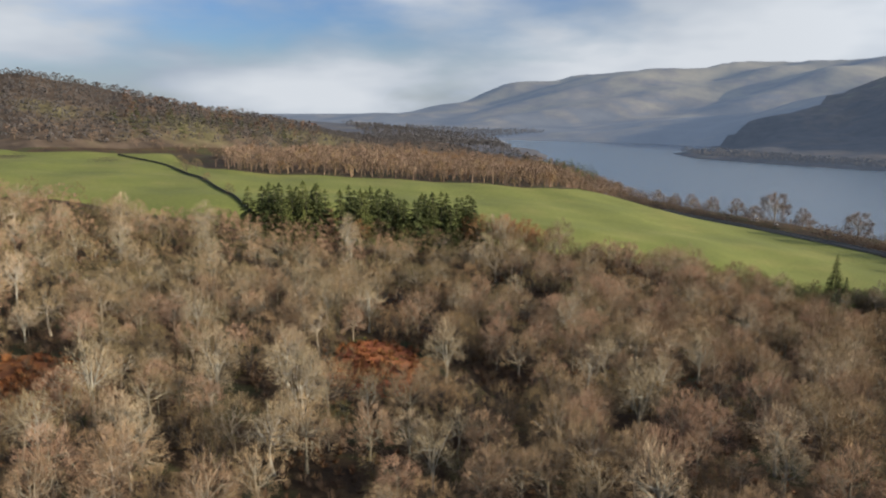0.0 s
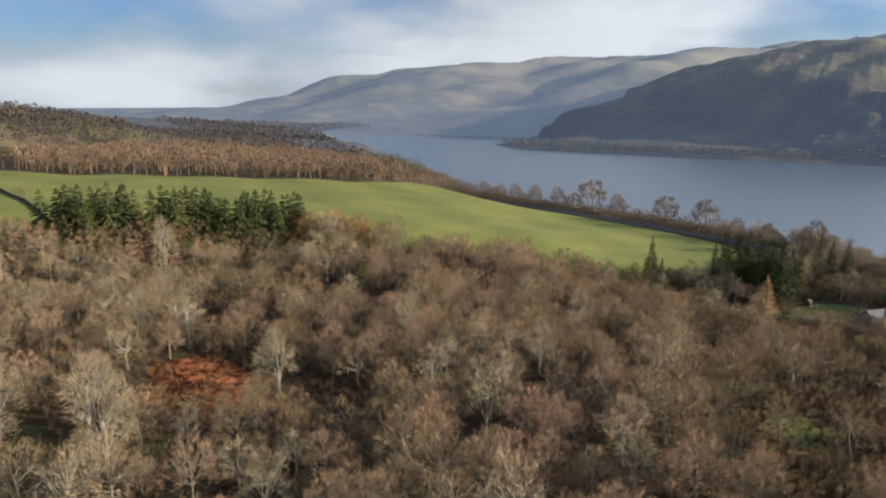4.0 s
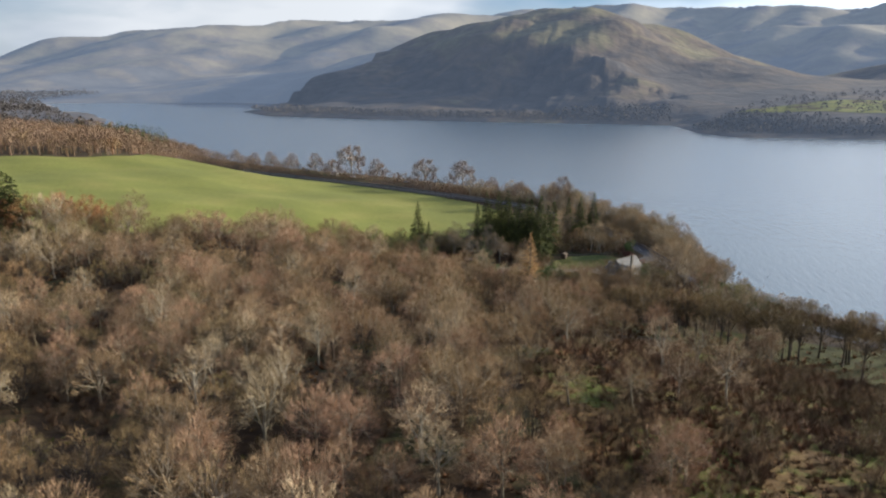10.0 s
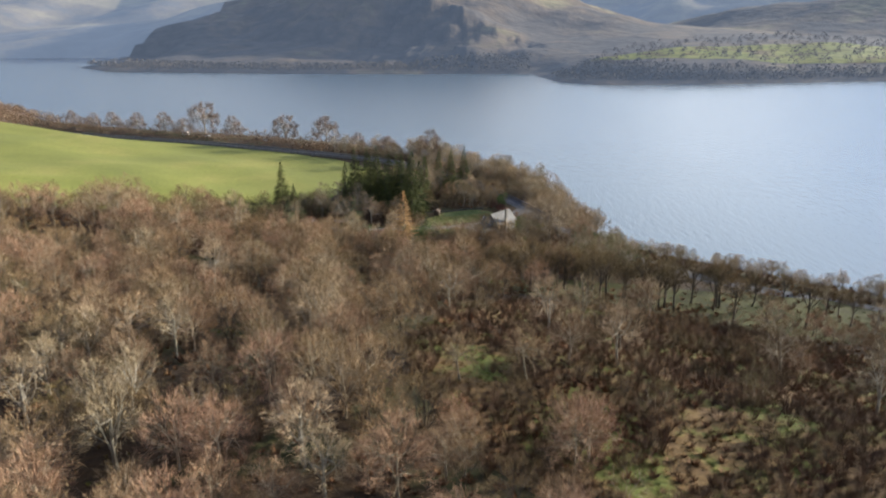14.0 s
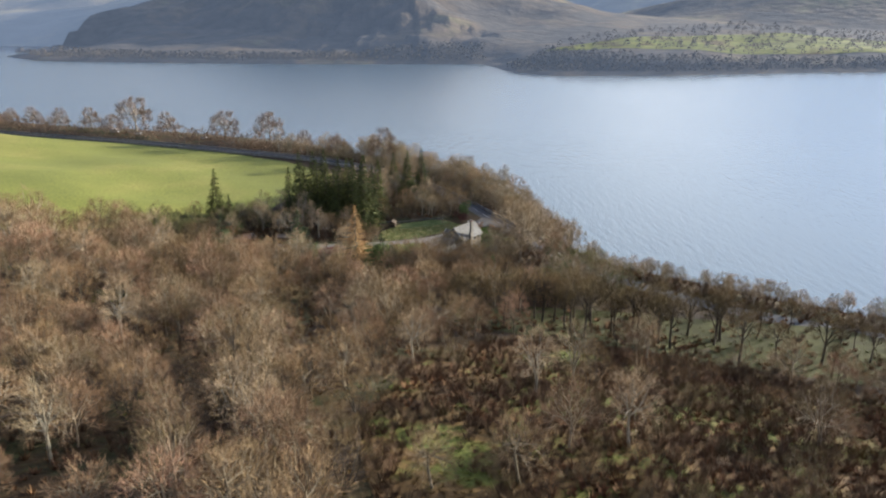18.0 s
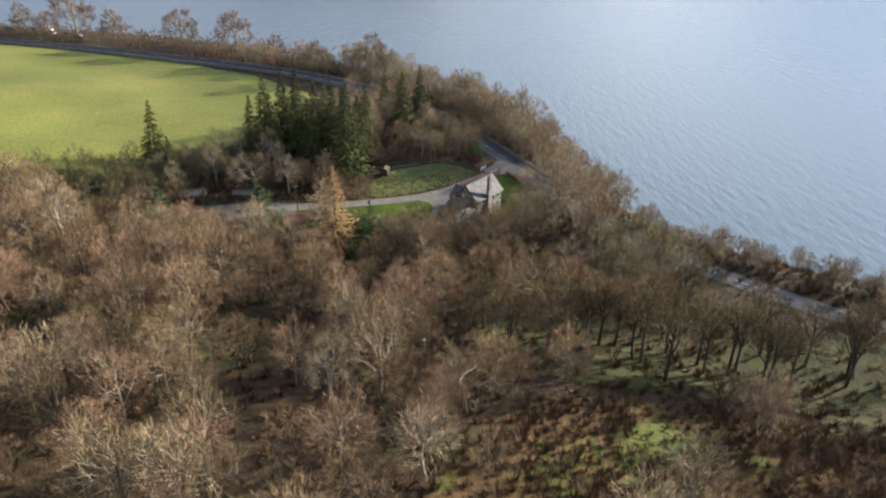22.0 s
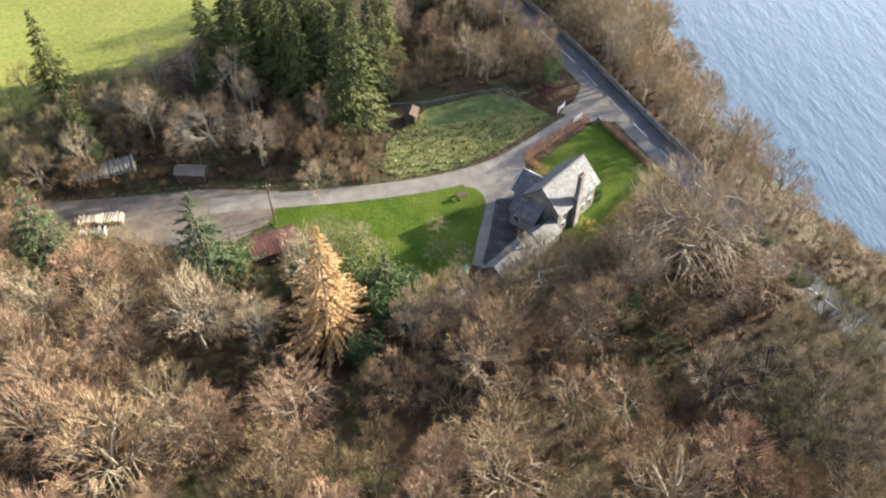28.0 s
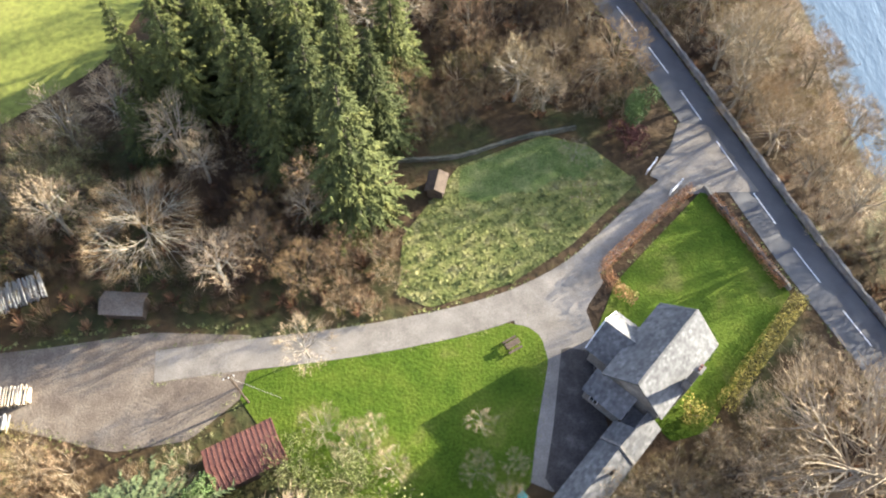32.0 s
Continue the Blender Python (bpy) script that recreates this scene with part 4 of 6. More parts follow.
def belts():
    r = random.Random(9)
    road = smooth_line(ROADLINE, 2.0)
    road_n = sides(road)
    for poly, gap, seed, kinds in ((GARDEN_WOOD, 4.2, 21, ("alder_tree", "ash_tree", "hazel_bush", "oak_tree", "hazel_bush", "sallow_bush")), (SOUTH_BELT, 5.0, 22, ("hazel_bush", "sallow_bush", "oak_tree", "hazel_bush", "ash_tree"))):
        for x, y in jittered(poly, gap, seed):
            if line_distance(np.array([x]), np.array([y]), ROADLINE)[0][0] < 6 or (poly is GARDEN_WOOD and min(math.hypot(x - a, y - b) for a, b, _ in SPRUCE_SPOTS) < 4.6) or math.hypot(x + 52, y - 325) < 10 or math.hypot(x - 25, y - 291) < 8.5 or math.hypot(x + 27, y - 277) < 7.5:
                continue
            kind = r.choice(kinds)
            size = r.uniform(0.8, 1.2) if poly is SOUTH_BELT else r.uniform(0.62, 1.0)
            if poly is SOUTH_BELT and math.hypot(x + 8, y - 296) < 11:
                size *= 0.5
            plant("garden_" + kind, r.choice(KINDS[kind][0]), x, y, KINDS[kind][1].replace("in the wood", "behind the garden"), group=kind.replace("_", " ") + "s round the house", size=size, turn=r.uniform(0, 6.28))
    # between road and water
    thin = []
    for k in range(0, len(road) - 1):
        side = road_n[k]
        for far in (5.5, 10, 14.5, 19, 24, 29):
            x, y = road[k] + side * (far + r.uniform(-1.6, 1.6)) + np.array([r.uniform(-1, 1), r.uniform(-1, 1)])
            near = -80 < x and y < 470
            if r.random() > (0.5 if near else 0.36) or z_at(x, y) < 0.5:
                continue
            if not near:
                thin.append((x, y))
                continue
            kind = r.choice(("ash_tree", "oak_tree", "hazel_bush", "hazel_bush", "sallow_bush"))
            plant("shore_" + kind, r.choice(SHORE_HAZELS if kind == "hazel_bush" else KINDS[kind][0]), x, y, KINDS[kind][1].replace("in the wood", "by the lake"), group=kind.replace("_", " ") + "s along the shore", size=r.uniform(0.7, 1.1) * (0.5 if x > 44 else 1.0), turn=r.uniform(0, 6.28))
    shapes = [as_arrays(bare_tree(740 + k, 7, 3.2, M_BARK, M_TWIG_BROWN, 150, 0.4, 0.8, 3, twig_w=0.12, base=0.2)[1]) for k in range(3)]
    tagged(joined("shore_bushes", [(*r.choice(shapes), x, y, z_at(x, y), r.uniform(0.6, 1.2), 1.0, r.uniform(0, 6.28)) for x, y in thin], M_BELT), "line of bare bushes between the road and the lake", "bushes", kind="stuff")


belts()
for x, y, size in ((-173, 540, 1.65), (-113, 510, 1.3), (-86, 500, 1.35), (-151, 530, 1.0), (-45, 460, 0.9), (-22, 446, 1.25), (-204, 553, 1.0), (-190, 548, 0.8), (-225, 556, 0.95), (-245, 566, 0.9), (-262, 572, 0.8), (-290, 600, 0.7), (-64, 478, 0.8)):
    plant("shore_oak", random.choice(SHORE_OAKS), x, y, "round-headed bare oak beside the lake road", group="oaks along the lake road", size=size * 1.08)
big_oak = bare_tree(99, 20, 12.5, M_BARK, M_TWIG_PALE, 2900, 0.8, 2.0, twig_w=0.016, base=0.25)
plant("great_oak", big_oak, 23.5, 293, "great spreading leafless oak beside the house garden")

# conifers behind the house
for x, y, size in SPRUCE_SPOTS:
    plant("spruce_tree", random.choice(SPRUCES), x, y, "tall dark green spruce with drooping boughs behind the garden", group="spruces by the house", size=size, stretch=1.0)
PINES = [spruce(k, 14, 6.2, M_DARKBARK, M_PINE, 22, 0.1, 0.12, 30, 0.32) for k in (56, 59)]
for x, y, size in ((-45, 291, 1.3), (-69, 296, 1.1), (-20, 286, 0.85), (-30, 292, 0.55), (-72, 296, 0.7)):
    plant("fir_tree", random.choice(PINES), x, y, "broad mid-green fir among bare bushes", group="firs south of the lawn", size=size)
THORNS = [bare_tree(k, 8, 4.2, M_DARKBARK, M_TWIG_GREEN, 900, 0.5, 1.1, 2, base=0.25) for k in (64, 65)]
for x, y in np.vstack([jittered(THICKET, 5.4, 38), [(44.5, 274), (41, 283), (37, 291), (50, 266), (36, 298)]]):
    if random.random() < 0.45:
        plant("roadside_hazel", random.choice(SHORE_HAZELS), x, y, "tall pale leafless hazel by the road", group="hazels by the road", size=random.uniform(1.2, 1.5))
    else:
        plant("ivied_tree", random.choice(THORNS), x, y, "bare tree clothed in dull green ivy by the road", group="ivied trees by the road", size=random.uniform(0.9, 1.25))
for x, y in jittered([(-108, 318), (-84, 312), (-60, 330), (-58, 343), (-74, 340), (-92, 331)], 4.4, 33):
    plant("thorn_tree", random.choice(THORNS), x, y, "mossy green-stemmed thorn tree at the field corner", group="thorn trees at the field corner", size=random.uniform(0.8, 1.15))
for x, y, size in ((-66, 298.5, 1.0), (-70, 300, 0.9), (-61, 299, 0.9), (-75, 299, 1.1), (-28, 293.5, 0.7), (-23, 291, 0.75), (-17, 290.5, 0.7), (-12.5, 289, 0.75), (-27, 287, 0.9)):
    plant("willow_bush", random.choice(SALLOWS), x, y, "yellow-stemmed willow bush below the lawn", "shrub", "willow bushes below the lawn", size=size)
LEAFY = [bushy(k, 5.5, 3.0, M_BARK, M_WILLOW, 3800, 0.15) for k in (84, 85)]
for x, y, size in ((-29, 292, 1.5), (-24, 289.5, 1.6), (-20, 287, 1.4), (-26, 295.5, 1.2), (-32, 296, 1.1), (-72, 291, 1.5), (-63, 296, 1.0), (-17, 285, 1.2)):
    plant("willow_shrub", random.choice(LEAFY), x, y, "yellow-green leafy willow shrub crowding the lawn", "shrub", "willow shrubs below the lawn", size=size)
for x, y in jittered([(-21, 318), (-22, 334), (-30, 330), (-32, 322), (-33, 316), (-24, 315)], 3.4, 36):
    plant("garden_hazel", random.choice(HAZELS), x, y, "bare grey hazel bush between drive and spruces", "tree", "hazels above the drive", size=random.uniform(0.4, 0.75))
for x, y in jittered([(-4, 291), (4, 297), (13, 299), (22, 306), (27, 312), (31, 308), (24, 298), (12, 290), (2, 286)], 3.0, 37):
    plant("house_hazel", random.choice(SHORE_HAZELS), x, y, "bare brown hazel bush crowding the house", "tree", "hazels below the house", size=random.uniform(0.5, 0.8))
for x, y in jittered([(-64, 300.5), (-50, 298.5), (-43, 297), (-40, 291), (-62, 290)], 4.2, 34):
    plant("yard_hazel", random.choice(HAZELS), x, y, "bare hazel bush crowding the yard", "tree", "hazels beside the yard", size=random.uniform(0.7, 1.0))
plant("larch_tree", LARCH, -27.3, 280.5, "golden larch in autumn needle below the lawn", size=1.35)
for x, y, size in ((34, 294, 1.0), (-41, 293, 0.8), (13, 283, 0.8), (-17, 284, 0.9), (10, 342, 0.85), (-78, 286, 0.8), (-23, 276, 0.8), (-70, 318, 0.8), (38, 288, 0.7), (-12, 290, 0.5), (-20, 283, 1.1), (-17.5, 287.5, 1.0), (-22.5, 288, 0.9)):
    plant("holly_tree", random.choice(EVERGREENS), x, y, "dark glossy evergreen holly among leafless trees", group="hollies", size=size)

# the plantation on the edge of the pasture
for x, y in jittered([(-262, 172), (-240, 172), (-205, 205), (-186, 232), (-200, 242), (-224, 220), (-252, 192)], 5.0, 31):
    if math.hypot(x + 232, y - 196) < 7:
        continue
    plant("plantation_spruce", random.choice(YOUNG), x, y, "dark spruce in a small plantation at the field edge", group="plantation spruces", size=random.uniform(1.15, 1.45))
for x, y, size in ((-234, 196, 0.95), (-230, 191, 0.9), (-228, 200, 0.9), (-224, 190, 0.8), (-214, 194, 0.9), (-196, 240, 1.1), (-188, 238, 1.15), (-180, 243, 1.2), (-172, 246, 1.15), (-166, 244, 1.0), (-192, 232, 1.1), (-176, 236, 1.2), (-168, 238, 1.1), (-184, 230, 1.1), (-130, 292, 0.6), (-112, 306, 0.55)):
    plant("beech_tree", random.choice(BEECHES), x, y, "beech holding rust-coloured dead leaves at the field edge", group="rusty beeches", size=size)
for x, y, size in ((-467, 262, 1.0), (-482, 279, 0.9), (-531, 293, 0.8), (-334, 212, 0.7), (-400, 238, 0.6), (-455, 330, 1.1), (-137, 262, 0.75), (-150, 262, 0.7), (-96, 330, 0.7), (-88, 340, 0.7)):
    plant("field_tree", random.choice(ALDERS), x, y, "bare bushy tree on the pasture boundary", group="trees on the pasture boundary", size=size)

# woods beyond the pasture and on the hills
LOWCONE = [as_arrays(spruce(720 + k, 15, 3.2, M_BARK, M_SPRUCE, 6)[1]) for k in range(2)]


def puff(seed):
    """A far tree: an uneven crown of a few dozen faces."""
    r = np.random.RandomState(seed)
    b = Build()
    for _ in range(30):
        d = unit(r.normal(0, 1, 3))
        d[2] = abs(d[2])
        b.leaf(d * np.array([3.2, 3.2, 5.6]) + np.array([0, 0, 1.5]), unit(d + r.normal(0, 0.7, 3)) * 1.9, unit(r.normal(0, 1, 3)) * 1.0)
    return as_arrays(b.mesh("puff", M_TWIG_BROWN))


PUFFS = [puff(k) for k in range(4)]


def round_crown(seed):
    """A round-headed bare tree seen from afar: short dark trunk, crown of ragged clumps."""
    r = np.random.RandomState(seed)
    b = Build()
    b.tube(np.array([0, 0, -0.4]), np.array([0, 0, 6.0]), 0.35, 0.2, 4)
    lumps = [np.array([*(r.normal(0, 1.7, 2)), 5.5 + 4.0 * r.rand()]) for _ in range(6)]
    for _ in range(120):
        c = lumps[r.randint(6)]
        d = unit(r.normal(0, 1, 3) + np.array([0, 0, 0.35]))
        at = c + d * np.array([2.5, 2.5, 2.3]) * (0.75 + 0.3 * r.rand())
        way = unit(d + r.normal(0, 0.4, 3) + np.array([0, 0, 0.4]))
        b.leaf(at - way * 0.4, way * 1.0, unit(np.cross(way, r.normal(0, 1, 3))) * 0.25)
    return as_arrays(b.mesh("round_crown", M_TWIG_BROWN))


ROUND = [round_crown(k) for k in range(5)]


def far_wood(label, poly, gap, seed, shapes, mat, lo, hi):
    r = random.Random(seed)
    p = jittered(poly, gap, seed)
    z = height(p[:, 0], p[:, 1])
    tagged(joined("far_wood", [(*r.choice(shapes), x, y, zz - 0.3, r.uniform(lo, hi), r.uniform(0.85, 1.15), r.uniform(0, 6.28)) for (x, y), zz in zip(p, z) if zz > 0.8], mat), label, "wood", kind="stuff")


KNOLL = [(-322, 500), (-300, 552), (-330, 600), (-372, 704), (-430, 756), (-475, 780), (-540, 836), (-640, 900), (-700, 800), (-560, 700), (-440, 620), (-352, 556)]
BELT = [(-482, 290), (-449, 322), (-420, 380), (-370, 428), (-330, 460), (-316, 492), (-332, 536), (-358, 578), (-420, 660), (-520, 760), (-640, 640), (-600, 480), (-560, 360)]
far_wood("belt of leafless brown oaks above the pasture", BELT, 9.0, 41, ROUND, M_BELT, 0.7, 1.45)
far_wood("leafless brown trees through the belt above the pasture", BELT, 20, 40, ROUND, M_TWIG_BROWN, 0.7, 1.3)
far_wood("rusty beeches scattered through the brown belt", BELT, 38, 42, ROUND, M_LEAF_RUST, 0.9, 1.3)
far_wood("dark conifers at the tip of the brown belt", [(-380, 640), (-425, 668), (-520, 770), (-560, 800), (-480, 780), (-400, 700)], 10, 43, LOWCONE, M_SPRUCE, 0.8, 1.1)
far_wood("dark conifers where the belt meets the lake", [(-600, 770), (-530, 745), (-450, 715), (-440, 735), (-490, 775), (-560, 800)], 9, 53, LOWCONE, M_SPRUCE, 0.8, 1.15)
far_wood("leafless trees between the belt and the lake road", [(-330, 545), (-300, 572), (-345, 610), (-430, 705), (-470, 735), (-430, 670), (-365, 585)], 9, 54, ROUND, M_BELT, 0.5, 0.95)
far_wood("brown hedgerow trees behind the pasture", [(-606, 330), (-600, 420), (-640, 440), (-690, 300), (-690, 190), (-650, 200), (-640, 290)], 17, 55, ROUND, M_BELT, 0.5, 0.9)
far_wood("bare brown trees on the knoll above the lake road", KNOLL, 9.5, 56, ROUND, M_BELT, 0.5, 0.95)
far_wood("bare woods along the far curve of the shore", [(-430, 700), (-560, 830), (-820, 1080), (-1110, 1400), (-1500, 1500), (-1300, 1100), (-800, 800), (-640, 660)], 17, 44, PUFFS, M_TWIG_FAR, 0.8, 1.3)
far_wood("leafless larch and oak woods on the hill", [(-640, 220), (-640, 420), (-660, 640), (-760, 800), (-900, 760), (-1050, 600), (-1100, 300), (-1000, 120), (-700, 140)], 10.0, 45, PUFFS, M_TWIG_FAR, 0.6, 0.95)
far_wood("rust-tinted larches on the hillside", [(-690, 330), (-700, 560), (-800, 640), (-860, 520), (-830, 380)], 22, 46, PUFFS, M_RUST_FAR, 0.9, 1.3)
far_wood("dark spruces on the hillside", [(-660, 300), (-660, 520), (-720, 520), (-720, 320)], 18, 47, LOWCONE, M_SPRUCE, 0.9, 1.2)
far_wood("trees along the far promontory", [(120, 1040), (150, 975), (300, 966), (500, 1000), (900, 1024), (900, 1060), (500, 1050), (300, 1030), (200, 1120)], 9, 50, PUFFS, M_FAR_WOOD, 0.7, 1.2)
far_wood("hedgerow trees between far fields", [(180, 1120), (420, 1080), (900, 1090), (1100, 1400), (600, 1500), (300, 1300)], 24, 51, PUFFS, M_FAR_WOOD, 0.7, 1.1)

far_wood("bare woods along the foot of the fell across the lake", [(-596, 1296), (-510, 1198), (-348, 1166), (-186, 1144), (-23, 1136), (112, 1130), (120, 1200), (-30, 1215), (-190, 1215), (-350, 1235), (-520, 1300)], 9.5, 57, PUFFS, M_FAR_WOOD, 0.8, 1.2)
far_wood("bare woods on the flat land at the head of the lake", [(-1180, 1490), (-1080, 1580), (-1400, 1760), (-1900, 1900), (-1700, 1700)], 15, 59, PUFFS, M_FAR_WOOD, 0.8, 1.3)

# ---- road, drive, lawns ----
road = ribbon("road", ROADLINE, 2.9, 2.9, M_ROAD, 0.05)
tagged(road, "grey two-lane asphalt lake road", "road", kind="structure")
DRIVE = [(22, 338), (17.5, 334.6), (11.5, 330), (5.6, 324.6), (0.2, 320), (-6, 316.6), (-13, 314.2), (-22, 312.3), (-31, 311), (-41, 310), (-49, 309)]
tagged(ribbon("driveway", DRIVE, 1.9, 1.9, M_DRIVE, 0.065), "pale worn tarmac drive curving past the lawn", "drive", kind="structure")
tagged(drape("forecourt", [(2.5, 321.2), (-8.6, 315.6), (-7.6, 312.6), (-5.4, 308.6), (-7.2, 300.8), (-8.2, 295.5), (-5, 294), (1.5, 300), (0.5, 306), (1.5, 311), (0.6, 315), (3.2, 318.5)], M_DRIVE, 0.8, 0.055), "pale gravel forecourt beside the house", "drive", kind="structure")
# Dark sheet beside the house: damp earth and painted house shade together.
tagged(drape("court", [(-2.7, 310.4), (-4.6, 301), (-6.0, 295.5), (-5, 294), (1.5, 300), (0.5, 306), (0.8, 309.6)], M_COURT, 0.8, 0.07), "dark damp earth court with the house shade painted in", "yard", kind="structure")
tagged(drape("junction", [(25, 331), (20.6, 342), (16.6, 342.5), (14.8, 338.5), (11.2, 334), (15.6, 330.8), (19.4, 331)], M_DRIVE, 1.0, 0.058), "worn tarmac where the drive meets the road", "drive", kind="structure")
tagged(drape("yard", [(-38.5, 312.6), (-50, 313.2), (-62, 311.5), (-78, 310), (-78, 302), (-64, 302.4), (-52, 299.4), (-44, 300.5), (-39, 305), (-37, 308.5)], M_YARD, 1.2, 0.05), "bare earth yard at the end of the drive", "yard", kind="structure")
tagged(drape("west_lawn", [(-9.0, 313.5), (-6.4, 313.0), (-4.9, 311.6), (-4.4, 308.6), (-6.4, 300.8), (-7.6, 294.9), (-14, 289), (-24, 289), (-33, 297), (-39, 305), (-38.5, 308.2), (-31, 309.2), (-22, 310.5), (-13, 312.3)], M_LAWN, 1.0, 0.06), "bright green mown lawn in front of the house", "lawn", kind="structure")
tagged(drape("east_lawn", [(17.9, 331.6), (25.4, 316.4), (14, 302.4), (12, 300), (8, 299), (2.5, 306), (1.5, 312), (4.6, 318.4)], M_LAWN, 1.0, 0.06), "bright green lawn between house and road", "lawn", kind="structure")
tagged(drape("garden", [(-21, 325.5), (-21.5, 317.5), (-17.8, 315.6), (-8, 318.6), (0, 323.8), (9.5, 333), (4, 339), (-2, 341), (-13.7, 336)], M_ROUGH, 1.0, 0.06), "rough tussocky grass garden above the drive", "garden", kind="structure")

# Shorter, different grass; its green is also darkened to paint the shade there.
tagged(drape("garden_back", [(-13.4, 335.6), (-13.8, 331.5), (-10.5, 330.2), (-7.5, 331.8), (-4, 331.6), (-1.5, 333.6), (2, 333.4), (6, 336.2), (3.8, 338.8), (-2, 340.6)], M_GARDENBACK, 1.0, 0.075), "short green grass at the back of the garden, darkened for shade", "lawn", kind="structure")
# centre line
centre = smooth_line(ROADLINE, 0.25)
run = np.concatenate([[0], np.cumsum(np.linalg.norm(np.diff(centre, axis=0), axis=1))])


def dashes():
    zero = run[np.argmin(np.hypot(centre[:, 0] - 20.9, centre[:, 1] - 340))]
    for n in range(-9, 18):
        span = zero + n * 9 - 6.0, zero + n * 9
        c = centre[(run >= span[0]) & (run <= span[1])][::4]
        if len(c) < 2:
            continue
        s = sides(c)
        l, r = c - s * 0.075, c + s * 0.075
        v = [(*p, z_at(*p) + 0.075) for a, b in zip(l, r) for p in (a, b)]
        line = link_mesh("road_marking", v, [(2 * k, 2 * k + 1, 2 * k + 3, 2 * k + 2) for k in range(len(c) - 1)], M_PAINT)
        line.parent = road


dashes()


def rough_wall(name, line, tall, thick, mat, label, category="wall", step=0.8, seed=1, lift=0.0):
    """A dry stone wall: uneven faces and a ragged cope."""
    r = np.random.RandomState(seed)
    c = smooth_line(line, step)
    s = sides(c)
    z = height(c[:, 0], c[:, 1]) + lift
    v, f = [], []
    for k in range(len(c)):
        t = tall * (0.9 + 0.22 * r.rand())
        for off, up in ((-0.55, -0.3), (-0.42, 0.55), (-0.34, 0.97), (0.34, 1.0), (0.42, 0.5), (0.55, -0.3)):
            j = r.normal(0, 0.045, 2)
            v.append((c[k, 0] + s[k, 0] * (off * thick + j[0]), c[k, 1] + s[k, 1] * (off * thick + j[0]), z[k] + t * up + j[1]))
    for k in range(len(c) - 1):
        f += [(6 * k + a, 6 * k + a + 1, 6 * k + a + 7, 6 * k + a + 6) for a in range(5)]
    f += [tuple(range(6)), tuple(6 * (len(c) - 1) + a for a in range(5, -1, -1))]
    return tagged(link_mesh(name, v, f, mat), label, category)


road_c = smooth_line(ROADLINE, 3.0)
road_s = sides(road_c)
lakeside = [tuple(p) for p in (road_c + road_s * 3.5) if p[1] > 300 and p[0] > -260]
rough_wall("roadside_wall", lakeside, 0.95, 0.5, M_STONE, "low grey stone wall on the lake side of the road")
fieldside = [tuple(p) for p in (road_c - road_s * 4.2) if p[1] > 425 and p[0] > -300]
rough_wall("field_wall", fieldside, 1.2, 0.6, M_STONE, "dry stone wall between the pasture and the road", seed=2)
rough_wall("boundary_wall", [(-596, 275), (-523, 271), (-440, 251), (-336, 213), (-290, 196)], 1.3, 0.5, M_DARKWALL, "dark dry stone wall dividing the pasture", step=2.0, seed=3)
# Garden wall gets the darker stone to paint in the shadow lying there.
rough_wall("garden_wall", [(-22, 337), (-13.7, 337.6), (-6, 340.2), (2.5, 342)], 0.55, 0.5, M_DARKWALL, "dark stone wall behind the rough garden", seed=4)
rough_wall("lawn_wall", [(17.9, 331.8), (21.5, 324.6), (25.3, 316.8)], 0.7, 0.45, M_STONE, "low stone kerb wall along the road edge of the lawn", seed=5)


def hedge(name, line, tall, wide, mat, label, seed):
    """A clipped hedge: a core of short leafy sprays, uneven outside."""
    r = np.random.RandomState(seed)
    c = smooth_line(line, 0.3)
    s = sides(c)
    z = height(c[:, 0], c[:, 1])
    b = Build()
    for k in range(len(c)):
        for _ in range(60):
            off, up = r.uniform(-1, 1), r.rand()
            rim = (1 - 0.25 * up**3)
            p = np.array([c[k, 0] + s[k, 0] * off * wide * 0.5 * rim, c[k, 1] + s[k, 1] * off * wide * 0.5 * rim, z[k] + up * tall * (0.9 + 0.1 * r.rand())])
            b.leaf(p, unit(r.normal(0, 1, 3) + (0, 0, 0.5)) * 0.19, unit(r.normal(0, 1, 3)) * 0.085)
    return tagged(new(name, b.mesh(name, mat)), label, "hedge")


hedge("beech_hedge", [(16.0, 331.2), (10, 326.4), (3.6, 320.6)], 1.9, 1.4, M_BEECH, "clipped beech hedge with russet leaves beside the drive", 1)
hedge("beech_hedge", [(3.2, 320.2), (4.4, 317.6), (6.4, 315.6)], 2.0, 1.4, M_BEECH, "short return of russet beech hedge by the house", 2)
hedge("golden_hedge", [(26.0, 315.4), (20, 309), (14.2, 302.6)], 1.9, 2.3, M_GOLDHEDGE, "shaggy golden-green hedge below the lawn", 3)
hedge("beech_hedge", [(18.6, 330.2), (21.6, 324), (24.6, 317.2)], 1.1, 1.3, M_BEECH, "low sparse russet hedge on the lawn wall", 4)
plant("red_shrub", bushy(91, 3.6, 2.4, M_DARKBARK, M_REDSHRUB, 900, 0.3), 9.0, 339.5, "dark red-leaved shrub by the drive entrance", "shrub", turn=1.0)
plant("topiary_bush", bushy(92, 2.2, 1.1, M_DARKBARK, M_YEWGREEN, 700, 0.16), 13.9, 309.2, "rounded dark evergreen bush against the house wall", "shrub", turn=0.4)
plant("apple_tree", bare_tree(93, 4.2, 2.4, M_PALE, M_TWIG_PALE, 420, 0.5, 0.9, base=0.35), 1.5, 336.5, "small pale lichened fruit tree in the rough garden", turn=1.0)
